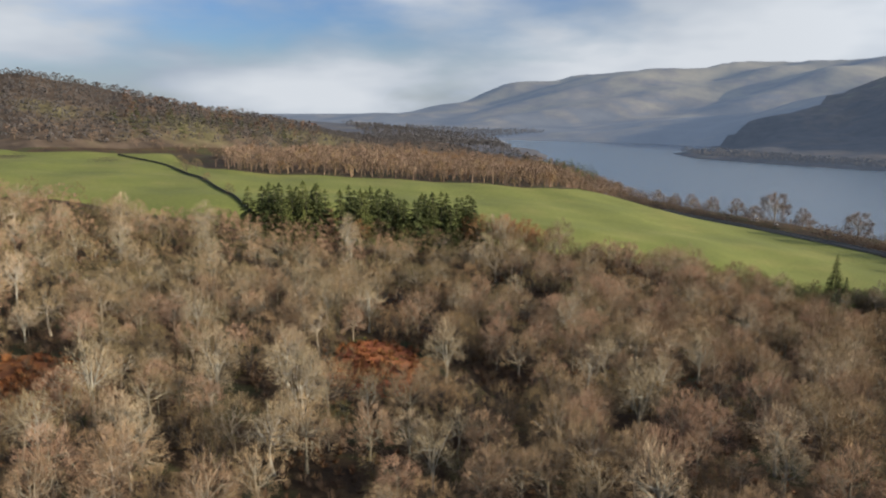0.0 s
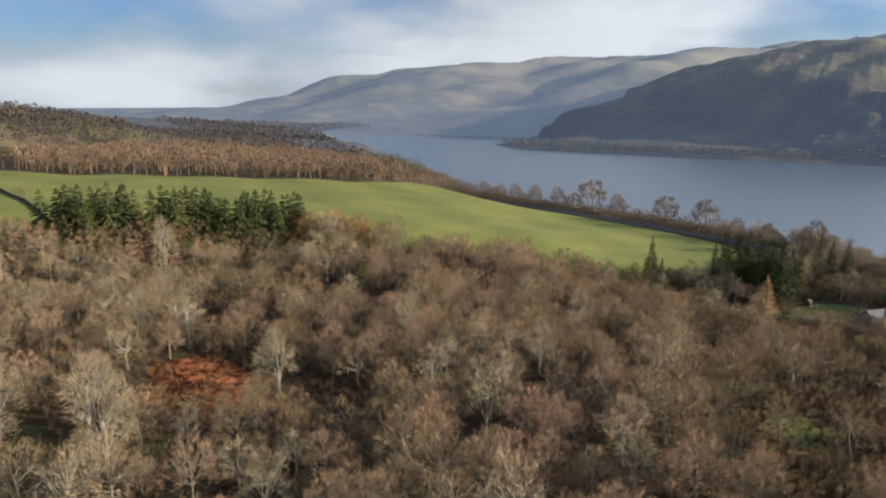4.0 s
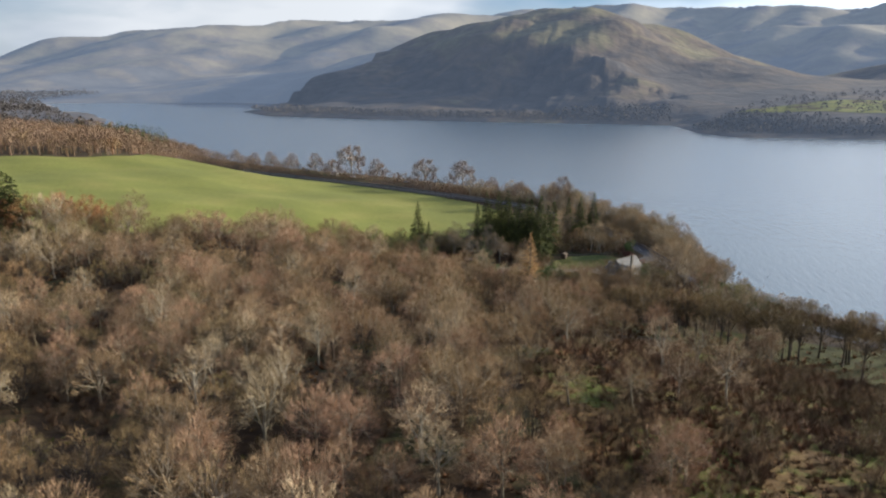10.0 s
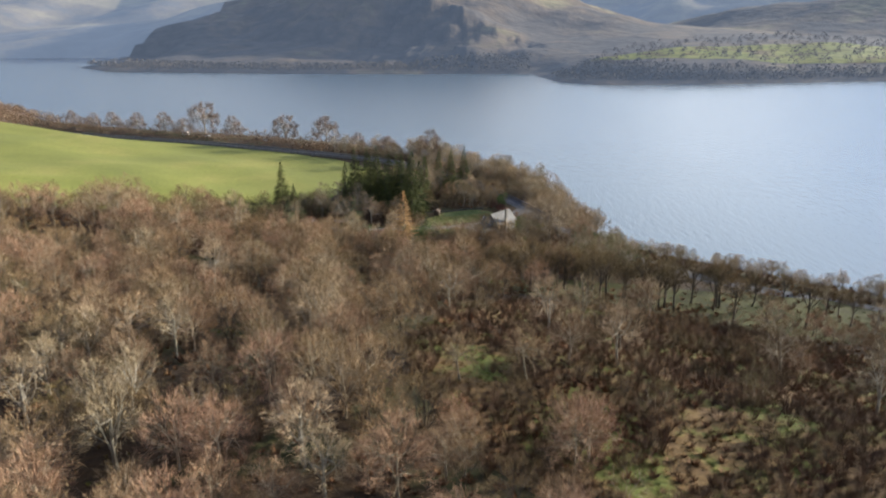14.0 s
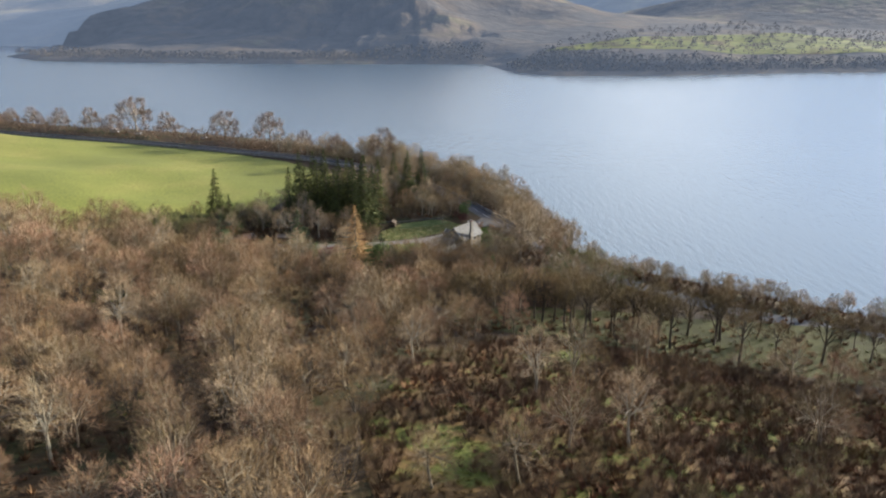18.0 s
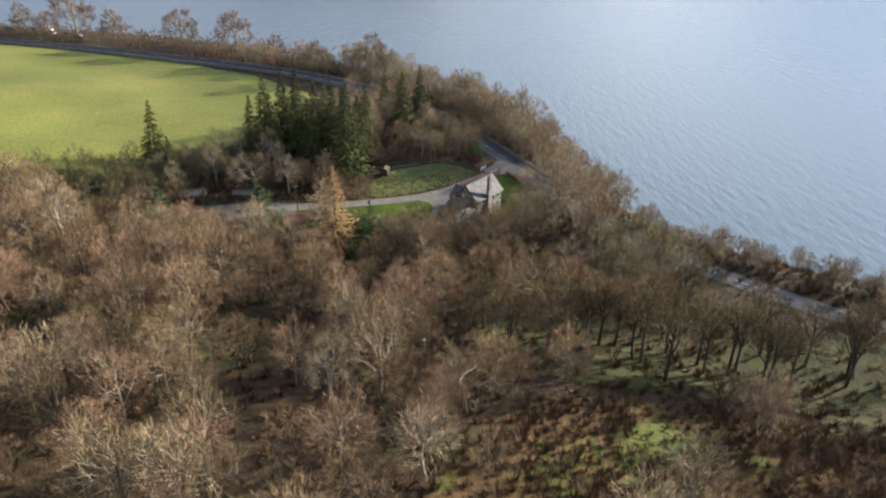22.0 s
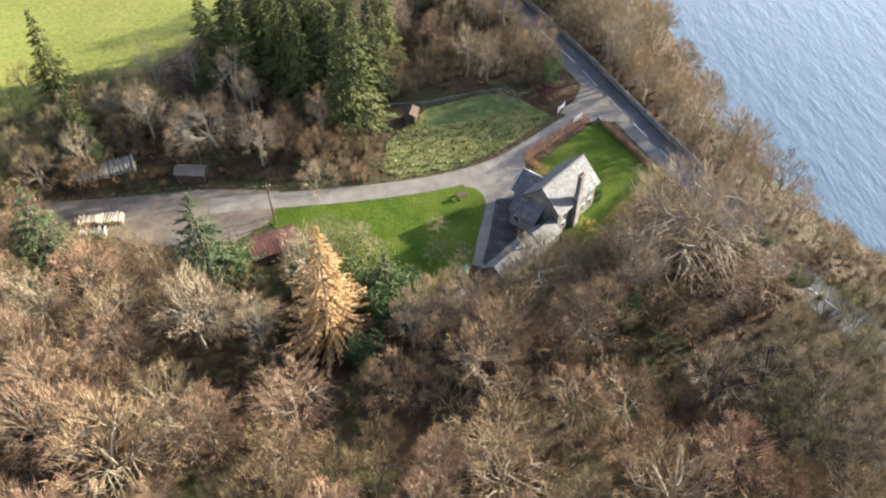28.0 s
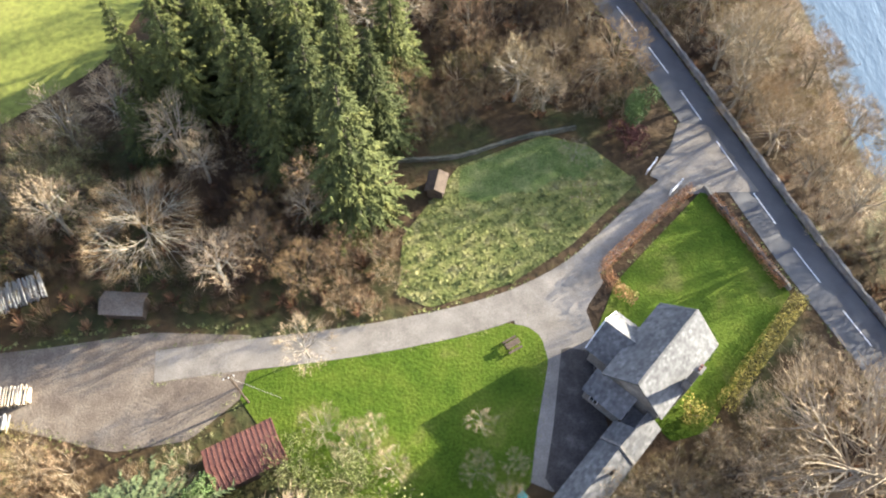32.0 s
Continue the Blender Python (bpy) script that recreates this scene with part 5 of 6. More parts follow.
plant("garden_shrub", bare_tree(94, 3.4, 2.2, M_BARK, M_TWIG_OLIVE, 420, 0.5, 0.8, 4, base=0.2), 2.5, 330.5, "straw-coloured leafless shrub in the garden", "shrub", turn=2.0)
plant("lawn_tree", bare_tree(95, 5.0, 1.7, M_PALE, M_TWIG_PALE, 300, 0.2, 0.7, base=0.5), -12.5, 301, "slim pale leafless tree on the lawn", turn=2.0)
plant("lawn_tree", bare_tree(96, 8.5, 3.4, M_PALE, M_TWIG_PALE, 520, 0.2, 0.7, base=0.5), -31.5, 309.6, "slim leafless tree where the lawn meets the drive", turn=2.6)
plant("yard_tree", bare_tree(97, 10, 8.2, M_PALE, M_TWIG_GREY, 3400, 0.7, 1.3, twig_w=0.02, base=0.22), -52, 325, "wide low leafless tree over the log yard", turn=0.3)
for x, y, size in ((-10, 293, 0.6), (-22, 297, 0.6), (-26, 299, 0.8), (-29.5, 301.5, 0.7), (-13, 296.5, 0.6), (-9, 297, 0.45), (-24, 301, 0.5)):
    plant("lawn_bush", random.choice(SHORE_HAZELS), x, y, "loose pale leafless bush at the lawn edge", "shrub", "bushes at the lawn edge", size=size)
plant("pale_shrub", bushy(98, 2.6, 1.5, M_BARK, M_GOLDHEDGE, 500, 0.22), 10.6, 302.0, "pale yellow-green shrub at the house corner", "shrub", turn=0.2)

# ---- the house ----
HO, HU, HV = np.array([3.6, 303.2]), np.array([0.685, 0.728]), np.array([0.728, -0.685])


def hp(u, v, z):
    p = HO + HU * u + HV * v
    return (float(p[0]), float(p[1]), float(z))


def part(name, verts, faces, mat, parent, label=""):
    ob = link_mesh(name, verts, faces, mat, parent)
    return tagged(ob, label)


def prism(name, low, z0, tops, mat, parent, label=""):
    """Walls round a plan of (u, v), up to a height at each corner."""
    n = len(low)
    v = [hp(u, w, z0) for u, w in low] + [hp(u, w, t) for (u, w), t in zip(low, tops)]
    f = [(k, (k + 1) % n, n + (k + 1) % n, n + k) for k in range(n)] + [tuple(range(n, 2 * n)), tuple(range(n - 1, -1, -1))]
    return part(name, v, f, mat, parent, label)


def plate(name, corners, thick, mat, parent, label=""):
    """A flat sheet with thickness, such as a roof slope; corners in (u, v, z)."""
    p = [np.array(hp(*c)) for c in corners]
    n = unit(np.cross(p[1] - p[0], p[2] - p[0]))
    n = n if n[2] > 0 else -n
    k = len(p)
    return part(name, [*p, *[q - n * thick for q in p]], [tuple(range(k)), tuple(range(2 * k - 1, k - 1, -1)), *[(a, (a + 1) % k, k + (a + 1) % k, k + a) for a in range(k)]], mat, parent, label)


def box_uv(name, u0, u1, v0, v1, z0, z1, mat, parent, label=""):
    return prism(name, [(u0, v0), (u1, v0), (u1, v1), (u0, v1)], z0, [z1] * 4, mat, parent, label)


def window(parent, u, v, z, wide, tall, along):
    """A white sash window let into a wall that runs along u or v."""
    def bit(name, a0, a1, d0, d1, z0, z1, mat, mum):
        return box_uv(name, u + a0, u + a1, v + d0, v + d1, z0, z1, mat, mum) if along == "u" else box_uv(name, u + d0, u + d1, v + a0, v + a1, z0, z1, mat, mum)

    h = wide / 2
    frame_ = bit("window", -h, h, -0.05, 0.05, z, z + tall, M_GLASS, parent)
    for a0, a1, z0, z1, nm in ((-h - 0.06, -h, z, z + tall, "frame"), (h, h + 0.06, z, z + tall, "frame"), (-h - 0.06, h + 0.06, z + tall, z + tall + 0.06, "frame"), (-h - 0.12, h + 0.12, z - 0.1, z, "sill"), (-0.025, 0.025, z, z + tall, "glazing_bar")):
        bit(nm, a0, a1, -0.09, 0.09, z0, z1, M_WHITE if nm != "sill" else M_STONE, frame_)


def slates(roof, a, b, c, d, rows, cols, seed):
    """Courses of slates proud of a slope: a-b is the ridge, d-c the eave, corners in (u, v, z)."""
    r = random.Random(seed)
    a, b, c, d = (np.array(hp(*q)) for q in (a, b, c, d))
    n = unit(np.cross(b - a, d - a))
    n = n if n[2] > 0 else -n
    v, f = [], []
    for i in range(rows):
        t0, t1 = i / rows, (i + 1.12) / rows
        e0, e1 = a + (d - a) * t0, a + (d - a) * min(t1, 1.02)
        g0, g1 = b + (c - b) * t0, b + (c - b) * min(t1, 1.02)
        shift = r.random()
        for j in range(cols):
            s0, s1 = max(0, (j + shift - 1 + 0.02) / (cols - 1)), min(1, (j + shift - 0.02) / (cols - 1))
            if s1 - s0 < 0.004:
                continue
            lift = 0.012 + 0.012 * r.random()
            k = len(v)
            v += [e0 + (g0 - e0) * s0 + n * 0.008, e0 + (g0 - e0) * s1 + n * 0.008, e1 + (g1 - e1) * s1 + n * (lift + 0.02), e1 + (g1 - e1) * s0 + n * (lift + 0.02)]
            f.append((k, k + 1, k + 2, k + 3))
    ob = link_mesh("slating", v, f, M_SLATES, roof)
    return tagged(ob, "overlapping grey slates", kind="stuff")


Z0, ZE, ZR = SHELF - 0.2, 12.7, 15.9
house = new("house")
tagged(house, "old grey stone farmhouse with steep slate roofs", "house")
walls = prism("wall", [(-0.4, -3.4), (9.9, -3.4), (9.9, 3.3), (-0.4, 3.3)], Z0, [ZE] * 4, M_STONE, house, "grey rubble stone walls")
for u, w, m_ in ((9.9, 9.5, M_LIME), (-0.4, 0.0, M_STONE)):
    part("gable", [hp(u, -3.4, ZE), hp(u, 3.3, ZE), hp(u, 0, 15.65), hp(w, -3.4, ZE), hp(w, 3.3, ZE), hp(w, 0, 15.65)], [(0, 1, 2), (5, 4, 3), (0, 3, 4, 1), (1, 4, 5, 2), (2, 5, 3, 0)], m_, house)
for sgn in (-1, 1):
    q = [(-0.7, 0, ZR), (10.3, 0, ZR), (10.3, 3.75 * sgn, 12.35), (-0.7, 3.75 * sgn, 12.35)]
    slates(plate("roof_slope", q, 0.18, M_SLATE, house, "grey slate roof slope"), *q, 14, 30, 3 + sgn)
box_uv("ridge_tiles", -0.7, 10.3, -0.14, 0.14, ZR - 0.08, ZR + 0.09, M_STONE, house)
prism("wing_wall", [(1.5, -6.4), (6.9, -6.4), (6.9, -3.3), (1.5, -3.3)], Z0, [10.9] * 4, M_STONE, house)
part("wing_gable", [hp(1.5, -6.4, 10.9), hp(6.9, -6.4, 10.9), hp(4.2, -6.4, 12.95), hp(1.5, -6.0, 10.9), hp(6.9, -6.0, 10.9), hp(4.2, -6.0, 12.95)], [(0, 1, 2), (5, 4, 3), (0, 3, 4, 1), (1, 4, 5, 2), (2, 5, 3, 0)], M_LIME, house, "lime-washed gable")
for sgn in (-1, 1):
    q = [(4.2, -6.9, 13.2), (4.2, -2.9, 13.2), (4.2 + 3.0 * sgn, -3.3, 10.65), (4.2 + 3.0 * sgn, -6.9, 10.65)]
    slates(plate("wing_roof", q, 0.16, M_SLATE, house, "grey slate wing roof"), *q, 11, 12, 8 + sgn)
    plate("bargeboard", [(4.2, -6.94, 13.25), (4.2, -7.06, 13.25), (4.2 + 3.0 * sgn, -7.06, 10.7), (4.2 + 3.0 * sgn, -6.94, 10.7)], 0.22, M_WHITE, house, "white painted bargeboard")
    plate("bargeboard", [(10.32, 0, ZR + 0.05), (10.44, 0, ZR + 0.05), (10.44, 3.75 * sgn, 12.4), (10.32, 3.75 * sgn, 12.4)], 0.22, M_STONE, house)
# the lower back range against the south-west gable
prism("back_wall", [(-2.4, -4.2), (-0.45, -4.2), (-0.45, 0.4), (-2.4, 0.4)], Z0, [10.6, 11.9, 11.9, 10.6], M_STONE, house)
q = [(-0.46, -4.5, 12.15), (-0.46, 0.7, 12.15), (-2.8, 0.7, 10.55), (-2.8, -4.5, 10.55)]
slates(plate("lean_to_roof", q, 0.15, M_SLATE, house, "dark slate lean-to roof"), *q, 7, 16, 21)
# tall outside stack on the lake front
stack = box_uv("chimney", 3.45, 4.6, 3.25, 4.05, Z0, 14.4, M_STONE, house, "tall stone chimney breast rising outside the wall")
box_uv("chimney_shaft", 3.6, 4.45, 3.3, 4.0, 14.4, 17.5, M_STONE, stack)
box_uv("chimney_cap", 3.5, 4.55, 3.2, 4.1, 17.5, 17.64, M_STONE, stack)
for k in (3.82, 4.23):
    box_uv("chimney_pot", k - 0.13, k + 0.13, 3.52, 3.78, 17.64, 18.1, M_REDTIN, stack)
for u in (1.2, 6.6, 8.6):
    for z in (8.7, 11.0):
        window(walls, u, 3.32, z, 1.0, 1.25, "u")
for v, z in ((-1.7, 8.7), (1.7, 8.7), (-1.5, 11.2), (1.5, 11.2)):
    window(walls, 9.92, v, z, 1.0, 1.2, "v")
window(walls, 4.2, -6.42, 8.7, 1.3, 1.3, "u")
window(walls, 8.4, -3.42, 8.7, 1.0, 1.2, "u")
window(walls, -2.42, -2.9, 8.7, 0.9, 1.1, "v")
door = box_uv("door", -1.9, -0.9, -4.28, -4.16, Z0 + 0.2, 9.8, M_DARKWOOD, house, "dark timber door")
box_uv("door_handle", -1.12, -1.04, -4.36, -4.28, 8.7, 8.84, M_WHITE, door)

barn = new("outbuilding")
tagged(barn, "long low stone outbuilding with a pale slate roof", "barn")
prism("wall", [(-14.4, 0.5), (-4.5, 0.5), (-4.5, 4.0), (-14.4, 4.0)], Z0, [9.9] * 4, M_STONE, barn)
prism("wall", [(-4.5, 0.75), (-0.5, 0.75), (-0.5, 4.0), (-4.5, 4.0)], Z0, [9.9] * 4, M_STONE, barn)
part("gable", [hp(-14.4, 0.5, 9.9), hp(-14.4, 4.0, 9.9), hp(-14.4, 2.25, 11.3), hp(-14.1, 0.5, 9.9), hp(-14.1, 4.0, 9.9), hp(-14.1, 2.25, 11.3)], [(0, 1, 2), (5, 4, 3), (0, 3, 4, 1), (1, 4, 5, 2), (2, 5, 3, 0)], M_STONE, barn)
for sgn, u1 in ((-1, -2.9), (1, -0.5)):
    q = [(-14.7, 2.25, 11.5), (u1, 2.25, 11.5), (u1, 2.25 + 2.1 * sgn, 9.75), (-14.7, 2.25 + 2.1 * sgn, 9.75)]
    slates(plate("roof_slope", q, 0.15, M_SLATE, barn, "grey slate roof slope"), *q, 9, 28, 14 + sgn)
flue = box_uv("flue", -8.2, -7.95, 3.0, 3.25, 10.6, 12.1, M_DARKWOOD, barn, "thin dark flue pipe")
plate("parting_wall", [(-5.6, 0.1, 9.95), (-5.3, 0.1, 9.95), (-5.3, 2.25, 11.72), (-5.6, 2.25, 11.72)], 0.25, M_STONE, barn)
plate("parting_wall", [(-5.6, 2.25, 11.72), (-5.3, 2.25, 11.72), (-5.3, 4.4, 9.95), (-5.6, 4.4, 9.95)], 0.25, M_STONE, barn)
box_uv("door", -9.5, -8.3, 0.42, 0.5, Z0 + 0.2, 9.5, M_DARKWOOD, barn)
window(barn, -12, 0.48, 8.6, 0.8, 0.8, "u")

# ---- sheds, logs, pole, vehicles ----
def solid(name, m, lo, hi, mat, parent=None, bevel=0.03, taper=1.0):
    """A bevelled block between two corners in a local frame; taper narrows its top."""
    bm = bmesh.new()
    bmesh.ops.create_cube(bm, size=1.0)
    for v in bm.verts:
        k = taper if v.co.z > 0 else 1.0
        c = [(lo[a] + hi[a]) / 2 + v.co[a] * (hi[a] - lo[a]) * (k if a < 2 else 1) for a in range(3)]
        v.co = m @ Vector(c)
    if bevel:
        bmesh.ops.bevel(bm, geom=bm.edges[:], offset=bevel, segments=1, affect="EDGES")
    me = bpy.data.meshes.new(name)
    bm.to_mesh(me)
    bm.free()
    me.materials.append(mat)
    ob = new(name, me)
    ob.parent = parent
    return ob


def round_bar(name, p, q, r0, r1, sides_, mat, parent=None):
    b = Build()
    p, q = np.array(p, float), np.array(q, float)
    b.tube(p, q, r0, r1, sides_)
    b.f += [tuple(range(sides_ - 1, -1, -1)), tuple(range(sides_, 2 * sides_))]
    ob = new(name, b.mesh(name, mat))
    ob.parent = parent
    return ob


def shed(name, x, y, turn, long, wide, tall, roof_mat, wall_mat, label, ribs=0):
    """A gabled shed with a sheet roof."""
    root = new(name)
    m = Matrix.Translation((x, y, z_at(x, y))) @ Matrix.Rotation(turn, 4, "Z")
    l, w = long / 2, wide / 2
    solid("wall", m, (-l, -w, -0.2), (l, w, tall), wall_mat, root, 0.02)
    for s in (-1, 1):
        v = [m @ Vector(c) for c in ((-l - 0.3, 0, tall + w * 0.55), (l + 0.3, 0, tall + w * 0.55), (l + 0.3, s * (w + 0.3), tall - 0.1), (-l - 0.3, s * (w + 0.3), tall - 0.1))]
        v += [c - Vector((0, 0, 0.08)) for c in v]
        slope = link_mesh("roof_sheet", v, [(0, 1, 2, 3), (7, 6, 5, 4), (0, 4, 5, 1), (1, 5, 6, 2), (2, 6, 7, 3), (3, 7, 4, 0)], roof_mat, root)
        for k in range(ribs):
            t = -l - 0.2 + (long + 0.4) * k / (ribs - 1)
            a, b = m @ Vector((t, 0, tall + w * 0.55 + 0.02)), m @ Vector((t, s * (w + 0.3), tall - 0.08))
            rib = round_bar("rib", a, b, 0.035, 0.035, 4, roof_mat, slope)
    for s in (-1, 1):
        v = [m @ Vector(c) for c in ((s * l, -w, tall), (s * l, w, tall), (s * l, 0, tall + w * 0.5))]
        link_mesh("gable", v + [c + m.to_3x3() @ Vector((-0.1 * s, 0, 0)) for c in v], [(0, 1, 2), (5, 4, 3), (0, 3, 4, 1), (1, 4, 5, 2), (2, 5, 3, 0)], wall_mat, root)
    d = solid("door", m, (-0.6, -w - 0.06, 0), (0.6, -w + 0.02, tall * 0.85), M_DARKWOOD, root, 0.01)
    return tagged(root, label, "shed")


shed("red_shed", -37.3, 298.2, math.atan2(3.6, 7.4), 7.2, 4.4, 2.4, M_REDTIN, M_DARKWOOD, "low shed with a rusty red corrugated roof", 15)
shed("garden_shed", -16.6, 332.4, 1.35, 2.6, 2.0, 1.9, M_DARKWOOD, M_DARKWOOD, "small brown timber shed in the rough garden")
shed("pale_shed", -53.2, 316.2, -0.08, 4.6, 2.4, 1.8, M_YARD, M_DARKWOOD, "low shed with a weathered tan flat-pitched roof in the yard")
shed("pump_hut", -9.5, 287.6, 0.7, 2.0, 1.6, 1.4, M_LIME, M_STONE, "tiny hut with a pale roof below the outbuilding")


def log_stack(x, y, turn, count, long, lean, mat, label, seed):
    """A stack of cut poles lying side by side."""
    r = random.Random(seed)
    root = new("log_stack")
    z = z_at(x, y)
    for k in range(count):
        row = k % max(1, count // 3)
        lay = k // max(1, count // 3)
        o = Vector((row * 0.34 + r.uniform(-0.06, 0.06), 0, 0.16 + lay * 0.3))
        m = Matrix.Translation((x, y, z)) @ Matrix.Rotation(turn, 4, "Z")
        d = long * r.uniform(0.75, 1.1)
        round_bar("log", m @ (o + Vector((r.uniform(-0.1, 0.1), -d / 2, 0))), m @ (o + Vector((r.uniform(-0.15, 0.15), d / 2, lean * d))), r.uniform(0.11, 0.17), r.uniform(0.09, 0.14), 6, mat, root)
    return tagged(root, label, "logs", "log stacks in the yard")


log_stack(-72, 315.6, 0.42, 84, 3.0, 0.22, M_GREYLOG, "long stack of weathered grey poles leaning in the yard", 1)
log_stack(-68.5, 305.2, 0.1, 60, 2.2, 0.0, M_LOG, "stack of freshly split pale logs in the yard", 2)
log_stack(-67.5, 302.4, 0.1, 36, 1.8, 0.0, M_GREYLOG, "smaller stack of brown logs by the yard", 3)

pole = new("telegraph_pole")
px, py = -38.0, 304.6
pz = z_at(px, py)
round_bar("post", (px, py, pz - 0.3), (px - 0.3, py + 0.2, pz + 8.2), 0.14, 0.10, 8, M_DARKWOOD, pole)
round_bar("crossarm", (px - 0.9, py - 0.1, pz + 7.7), (px + 0.3, py + 0.5, pz + 7.7), 0.06, 0.06, 5, M_DARKWOOD, pole)
for k in (-0.8, -0.3, 0.2):
    round_bar("insulator", (px + k, py + 0.2 + k * 0.4, pz + 7.72), (px + k, py + 0.2 + k * 0.4, pz + 7.95), 0.06, 0.04, 6, M_WHITE, pole)
round_bar("stay_wire", (px - 0.25, py + 0.2, pz + 7.2), (px + 3.6, py + 0.4, pz), 0.02, 0.02, 3, M_GREYLOG, pole)
tagged(pole, "dark timber telegraph pole at the corner of the lawn", "pole")

bin_ = new("wheelie_bin")
bm_ = Matrix.Translation((-8.6, 293.6, z_at(-8.6, 293.6))) @ Matrix.Rotation(0.7, 4, "Z")
solid("body", bm_, (-0.35, -0.38, 0.05), (0.35, 0.38, 1.0), M_TEAL, bin_, 0.04)
solid("lid", bm_, (-0.39, -0.42, 1.0), (0.39, 0.44, 1.09), M_TEAL, bin_, 0.03)
for k in (-0.28, 0.28):
    round_bar("wheel", bm_ @ Vector((k - 0.04, 0.38, 0.12)), bm_ @ Vector((k + 0.04, 0.38, 0.12)), 0.12, 0.12, 8, M_RUBBER, bin_)
tagged(bin_, "teal plastic bin at the end of the outbuilding", "bin")

bench = new("picnic_bench")
bm_ = Matrix.Translation((-8.4, 310.6, z_at(-8.4, 310.6))) @ Matrix.Rotation(0.5, 4, "Z")
solid("tabletop", bm_, (-0.9, -0.36, 0.7), (0.9, 0.36, 0.75), M_DARKWOOD, bench, 0.01)
for s in (-1, 1):
    solid("seat", bm_, (-0.9, s * 0.72 - 0.13, 0.42), (0.9, s * 0.72 + 0.13, 0.46), M_DARKWOOD, bench, 0.01)
    for k in (-0.6, 0.6):
        round_bar("leg", bm_ @ Vector((k, s * 0.3, 0.7)), bm_ @ Vector((k, s * 0.8, -0.05)), 0.045, 0.045, 4, M_DARKWOOD, bench)
for k in (-0.6, 0.6):
    solid("rail", bm_, (k - 0.04, -0.8, 0.36), (k + 0.04, 0.8, 0.42), M_DARKWOOD, bench, 0.01)
tagged(bench, "dark weathered picnic bench on the lawn", "bench")

for x, y, turn in ((11.6, 335.0, 0.9), (14.2, 331.6, 0.75)):
    gate = new("white_gate")
    m = Matrix.Translation((x, y, z_at(x, y))) @ Matrix.Rotation(turn, 4, "Z")
    for k in range(4):
        solid("rail", m, (-1.1, -0.03, 0.25 + 0.25 * k), (1.1, 0.03, 0.37 + 0.25 * k), M_WHITE, gate, 0.01)
    for k in (-1.15, 1.15):
        solid("post", m, (k - 0.09, -0.09, -0.1), (k + 0.09, 0.09, 1.3), M_WHITE, gate, 0.02)
    tagged(gate, "white painted field gate standing open at the drive entrance", "gate", "gates at the drive entrance")


def vehicle(x, y, turn, van, mat, label):
    """A parked car or van."""
    root = new("parked_van" if van else "parked_car")
    long, tall = (5.6, 2.5) if van else (4.2, 1.45)
    m = Matrix.Translation((x, y, z_at(x, y) + 0.08)) @ Matrix.Rotation(turn, 4, "Z")
    solid("body", m, (-long / 2, -0.9, 0.28), (long / 2, 0.9, 1.3 if van else 0.85), mat, root, 0.12)
    solid("cabin", m, (-long / 2 + 0.1, -0.86, 1.25 if van else 0.8), (long / 2 - (0.9 if van else 1.1), 0.86, tall), mat if van else M_GLASS, root, 0.12, 0.86)
    if not van:
        solid("roof", m, (-long / 2 + 0.55, -0.66, tall - 0.02), (long / 2 - 1.6, 0.66, tall + 0.05), mat, root, 0.02)
    else:
        solid("windscreen", m, (long / 2 - 1.1, -0.75, 1.35), (long / 2 - 0.85, 0.75, 2.1), M_GLASS, root, 0.02)
    for a in (-long * 0.31, long * 0.31):
        for s in (-0.84, 0.84):
            c = m @ Vector((a, s, 0.32))
            d = m.to_3x3() @ Vector((0, 0.11, 0))
            w = round_bar("wheel", c - d, c + d, 0.33, 0.33, 14, M_RUBBER, root)
            round_bar("rim", c - d * 1.05, c + d * 1.05, 0.19, 0.19, 10, M_GREYLOG, w)
    return tagged(root, label, "van" if van else "car", "vehicles parked by the lake")


for k, (x, y, van, mat, label) in enumerate(((-186, 540, True, M_CARWHITE, "white camper van parked by the lake"), (-177, 537, False, M_CARDARK, "dark car parked on the lakeside verge"), (-170, 533, False, M_CARWHITE, "white car parked on the lakeside verge"), (-133, 519, False, M_CARDARK, "dark estate car parked by the lake wall"),
                                            (-127, 516, False, M_CARWHITE, "pale car parked by the lake wall"), (-211, 552, False, M_CARDARK, "dark car under bare shore trees"))):
    vehicle(x, y, -0.42 + 0.1 * k, van, mat, label)


# ---- bracken, tussocks and scrub under the trees ----
def tuft(seed, tall, wide, count, w, droop=0.0):
    r = np.random.RandomState(seed)
    b = Build()
    for _ in range(count):
        a, f = r.rand() * 6.28, r.rand()
        root = np.array([math.cos(a), math.sin(a), 0]) * wide * 0.35 * f
        tip = np.array([math.cos(a) * wide * (0.5 + 0.5 * f), math.sin(a) * wide * (0.5 + 0.5 * f), tall * (0.5 + 0.6 * r.rand() - droop * f)]) + r.normal(0, 0.08, 3)
        b.spike(root, tip, w, unit(np.cross(tip - root, (0.2, 0.3, 1.0))))
    return as_arrays(b.mesh("tuft", M_BRACKEN))


FRONDS = [tuft(k, 1.0, 0.9, 30, 0.09, 0.4) for k in (1, 2, 3)]
BLADES = [tuft(k, 0.45, 0.6, 26, 0.045, 0.25) for k in (4, 5)]
TUSSOCKS = [tuft(k, 0.55, 0.6, 30, 0.065, 0.3) for k in (9, 10)]
STEMS = [tuft(k, 1.7, 1.1, 44, 0.032) for k in (6, 7, 8)]


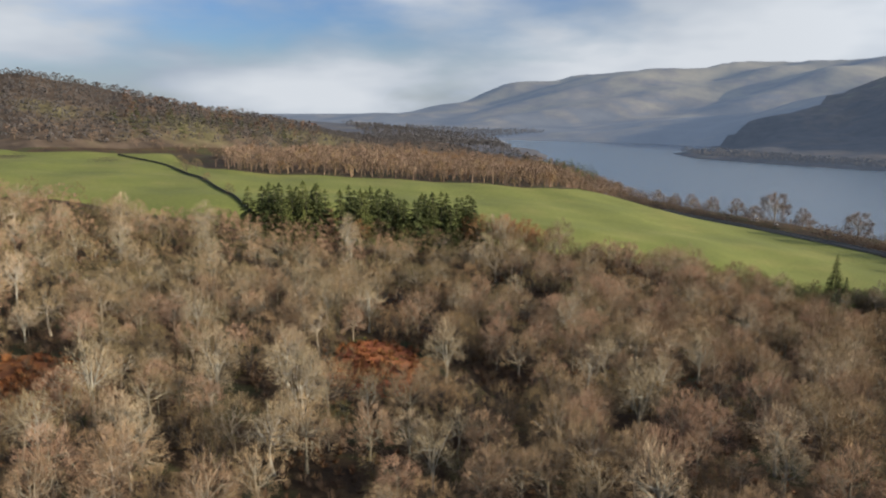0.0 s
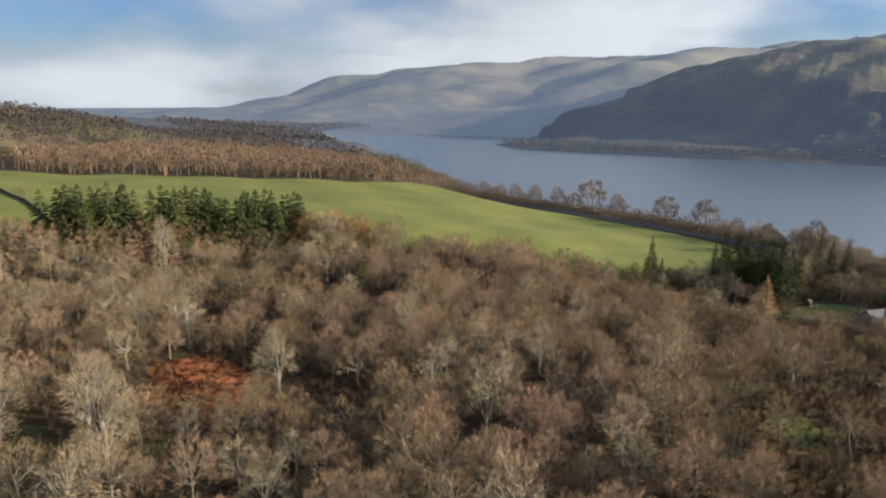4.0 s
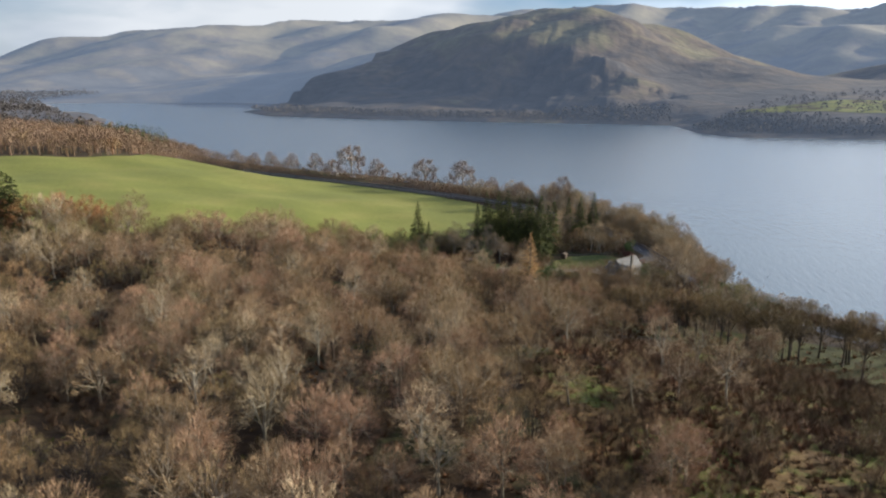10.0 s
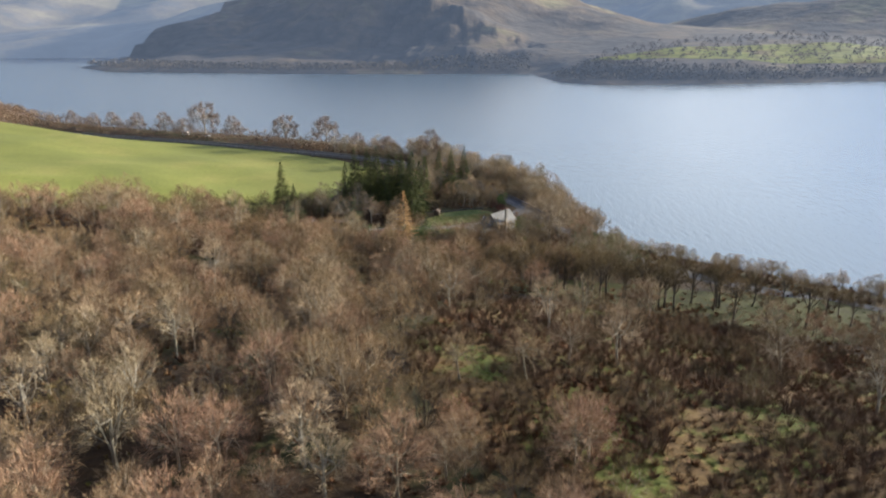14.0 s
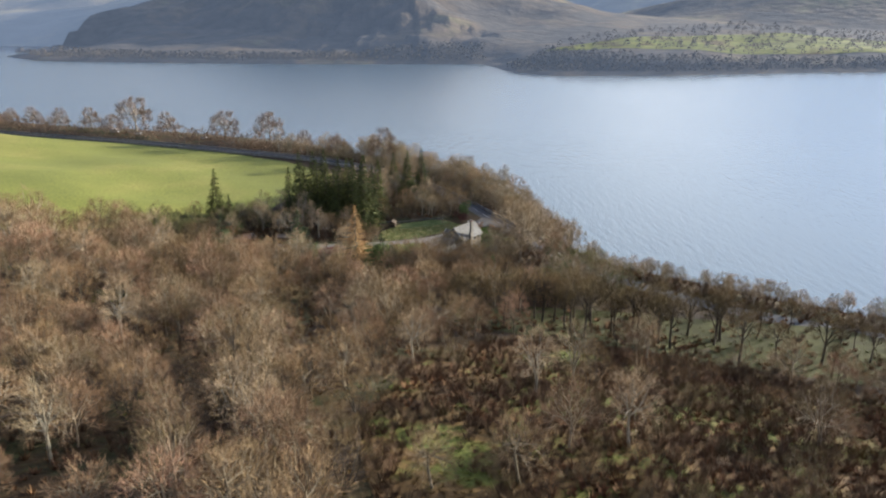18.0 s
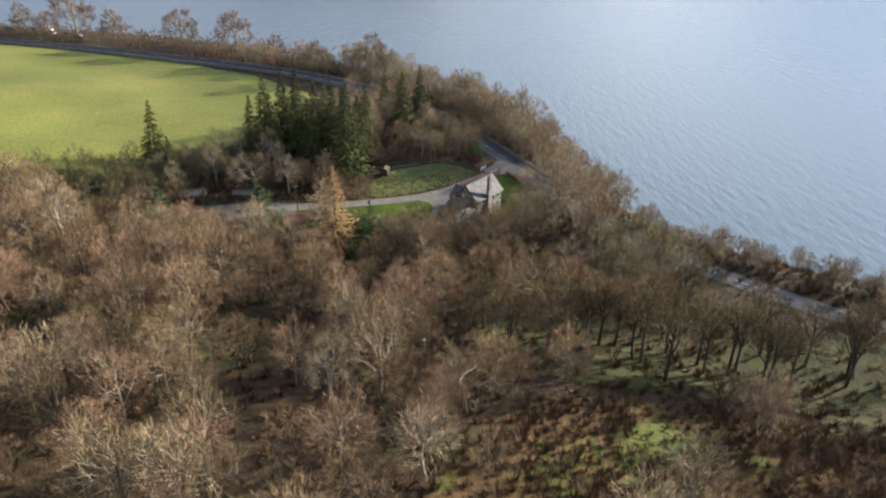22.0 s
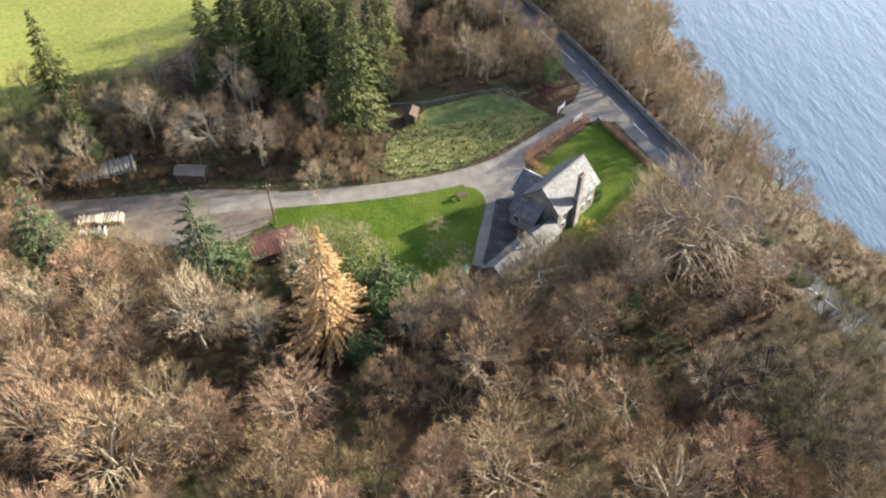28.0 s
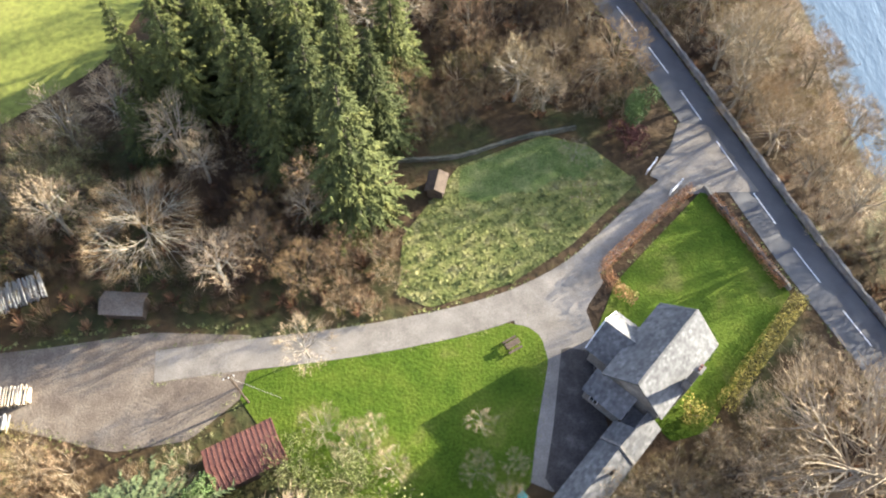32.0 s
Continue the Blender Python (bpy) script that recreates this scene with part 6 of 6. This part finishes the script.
def ground_cover():
    r = random.Random(77)
    beds = {"bracken": [], "red_bracken": [], "tussocks": [], "scrub": []}
    q = jittered(WOOD, 2.9, 61)
    for x, y in q[~inside(q[:, 0], q[:, 1], STAND)]:
        mood = noise.noise(Vector((x * 0.03, y * 0.03, 4.0)))
        kind = "bracken" if mood > 0.18 else "tussocks" if mood < -0.2 else "scrub"
        beds[kind].append((x, y))
    for x, y, rad in CLEARINGS:
        red = x < -100
        for _ in range(int(rad * rad * 0.9)):
            a, d = r.uniform(0, 6.28), rad * math.sqrt(r.random())
            beds["red_bracken" if red else "bracken" if r.random() < 0.22 else "tussocks"].append((x + d * math.cos(a), y + d * math.sin(a)))
    for x, y in jittered(GLADE, 1.7, 65):
        if inside(np.array([x]), np.array([y]), STAND)[0]:
            continue
        mood = noise.noise(Vector((x * 0.06, y * 0.06, 2.0)))
        if x > 32 and y > 176:
            mood -= 0.25
        beds["tussocks" if mood > 0.24 else "scrub" if mood > -0.1 or r.random() < 0.4 else "bracken"].append((x, y))
    for x, y in jittered(STAND, 3.0, 68):
        beds[r.choice(("scrub", "tussocks", "tussocks", "bracken"))].append((x, y))
    for x, y in jittered(GARDEN_WOOD, 2.6, 62):
        beds[r.choice(("scrub", "scrub", "bracken"))].append((x, y))
    for x, y in jittered([(-80, 312), (-62, 313), (-38, 315), (-22, 315), (-22, 336), (-40, 334), (-62, 330), (-82, 322)], 1.9, 66):
        beds[r.choice(("scrub", "scrub", "tussocks", "bracken"))].append((x, y))
    for x, y in jittered(SOUTH_BELT, 2.0, 63):
        beds[r.choice(("scrub", "scrub", "bracken"))].append((x, y))
    strip = smooth_line(ROADLINE, 2.2)
    for p, s in zip(strip, sides(strip)):
        for far in (5, 7, 9, 11.5, 14, 17, 20, 24):
            q = p + s * (far + r.uniform(-1, 1))
            if p[1] < 480 and r.random() < 0.7:
                beds["scrub" if r.random() < 0.8 else "bracken"].append((q[0], q[1]))
    for kind, shapes, mat, label in (("bracken", FRONDS, M_BRACKEN, "dead rust-brown bracken under the trees"), ("red_bracken", FRONDS, M_REDBRACKEN, "bed of vivid rust-red dead bracken in a clearing"), ("tussocks", BLADES, M_GLADE, "yellow-green grass tussocks in wet clearings"), ("scrub", STEMS, M_BRAMBLE, "brown bramble and briar scrub")):
        p = np.array(beds[kind])
        z = height(p[:, 0], p[:, 1])
        tagged(joined(kind, [(*r.choice(shapes), a, b, c - 0.05, r.uniform(0.8, 1.7), r.uniform(0.7, 1.2), r.uniform(0, 6.28)) for (a, b), c in zip(p, z) if c > 0.4], mat), label, kind, kind="stuff")
    verge = []
    for line, half in ((DRIVE, 2.0), (ROADLINE[2:10], 3.1), ([(-4.4, 308.6), (-6.4, 300.8), (-8.2, 294.9)], 0.2), ([(-38.5, 313.0), (-50, 313.5), (-62, 311.8), (-76, 310)], 0.5), ([(-64, 302.2), (-52, 299.4), (-44, 300.5), (-39, 305)], 0.5), ([(17, 331.6), (10.8, 326.2), (4.6, 320.2)], 1.0)):
        c = smooth_line(line, 0.55)
        for p, s in zip(c, sides(c)):
            for off in (-half, half):
                if r.random() < 0.75:
                    q = p + s * (off + r.uniform(-0.25, 0.35) * (1 if off > 0 else -1))
                    if math.hypot(q[0] - 18, q[1] - 335) > 6.5 and math.hypot(q[0] + 1, q[1] - 317) > 4.5:
                        verge.append((*r.choice(BLADES), q[0], q[1], z_at(q[0], q[1]), r.uniform(0.3, 0.75), 0.6, r.uniform(0, 6.28)))
    for a, b in jittered([(-13.4, 335.6), (-13.8, 330), (-7, 330), (0, 333), (6, 336.6), (3.6, 338.6), (-2, 340.4)], 0.8, 67):
        verge.append((*r.choice(BLADES), a, b, z_at(a, b), r.uniform(0.3, 0.6), 0.6, r.uniform(0, 6.28)))
    tagged(joined("verge_grass", verge, M_TUSSOCK2), "ragged tufts of grass along drive and road edges", "grass", kind="stuff")
    grass = [(*r.choice(TUSSOCKS), a, b, z_at(a, b), r.uniform(0.5, 1.1), 0.8, r.uniform(0, 6.28)) for a, b in jittered([(-21, 325.5), (-21.5, 317.5), (-17.8, 315.6), (-8, 318.6), (0, 323.8), (9.5, 333), (6, 336.4), (-7, 331), (-13.8, 330), (-14, 335)], 0.9, 64)]
    tagged(joined("rough_grass", grass, M_TUSSOCK2), "straw-tipped tufts of rough garden grass", "grass", kind="stuff")


ground_cover()
tagged(drape("glade", GLADE, M_GLADE, 2.5, 0.05), "wet open glade of green moss and straw-coloured grass", "glade", kind="structure")
for x, y, rad in CLEARINGS[:4]:
    rim = [(x + rad * (0.85 + 0.15 * math.sin(3 * a + x)) * math.cos(a), y + rad * (0.85 + 0.15 * math.cos(2 * a + y)) * math.sin(a)) for a in (k * 0.3142 for k in range(20))]
    tagged(drape("bracken_bed", rim, M_REDBRACKEN, 2.5, 0.05 + 0.004 * rad), "patch of fallen rust-red bracken on the woodland floor", "bracken", kind="structure")
tagged(drape("far_fields", [(190, 1130), (420, 1080), (900, 1090), (1100, 1300), (600, 1330), (330, 1240)], M_FIELDS, 20.0, 0.6), "hazy green fields beyond the lake", "field", kind="structure")
tagged(drape("stand_grass", STAND, M_STANDGRASS, 2.5, 0.09), "mossy green grass, darkened for shade under the tall oaks", "grass", kind="structure")
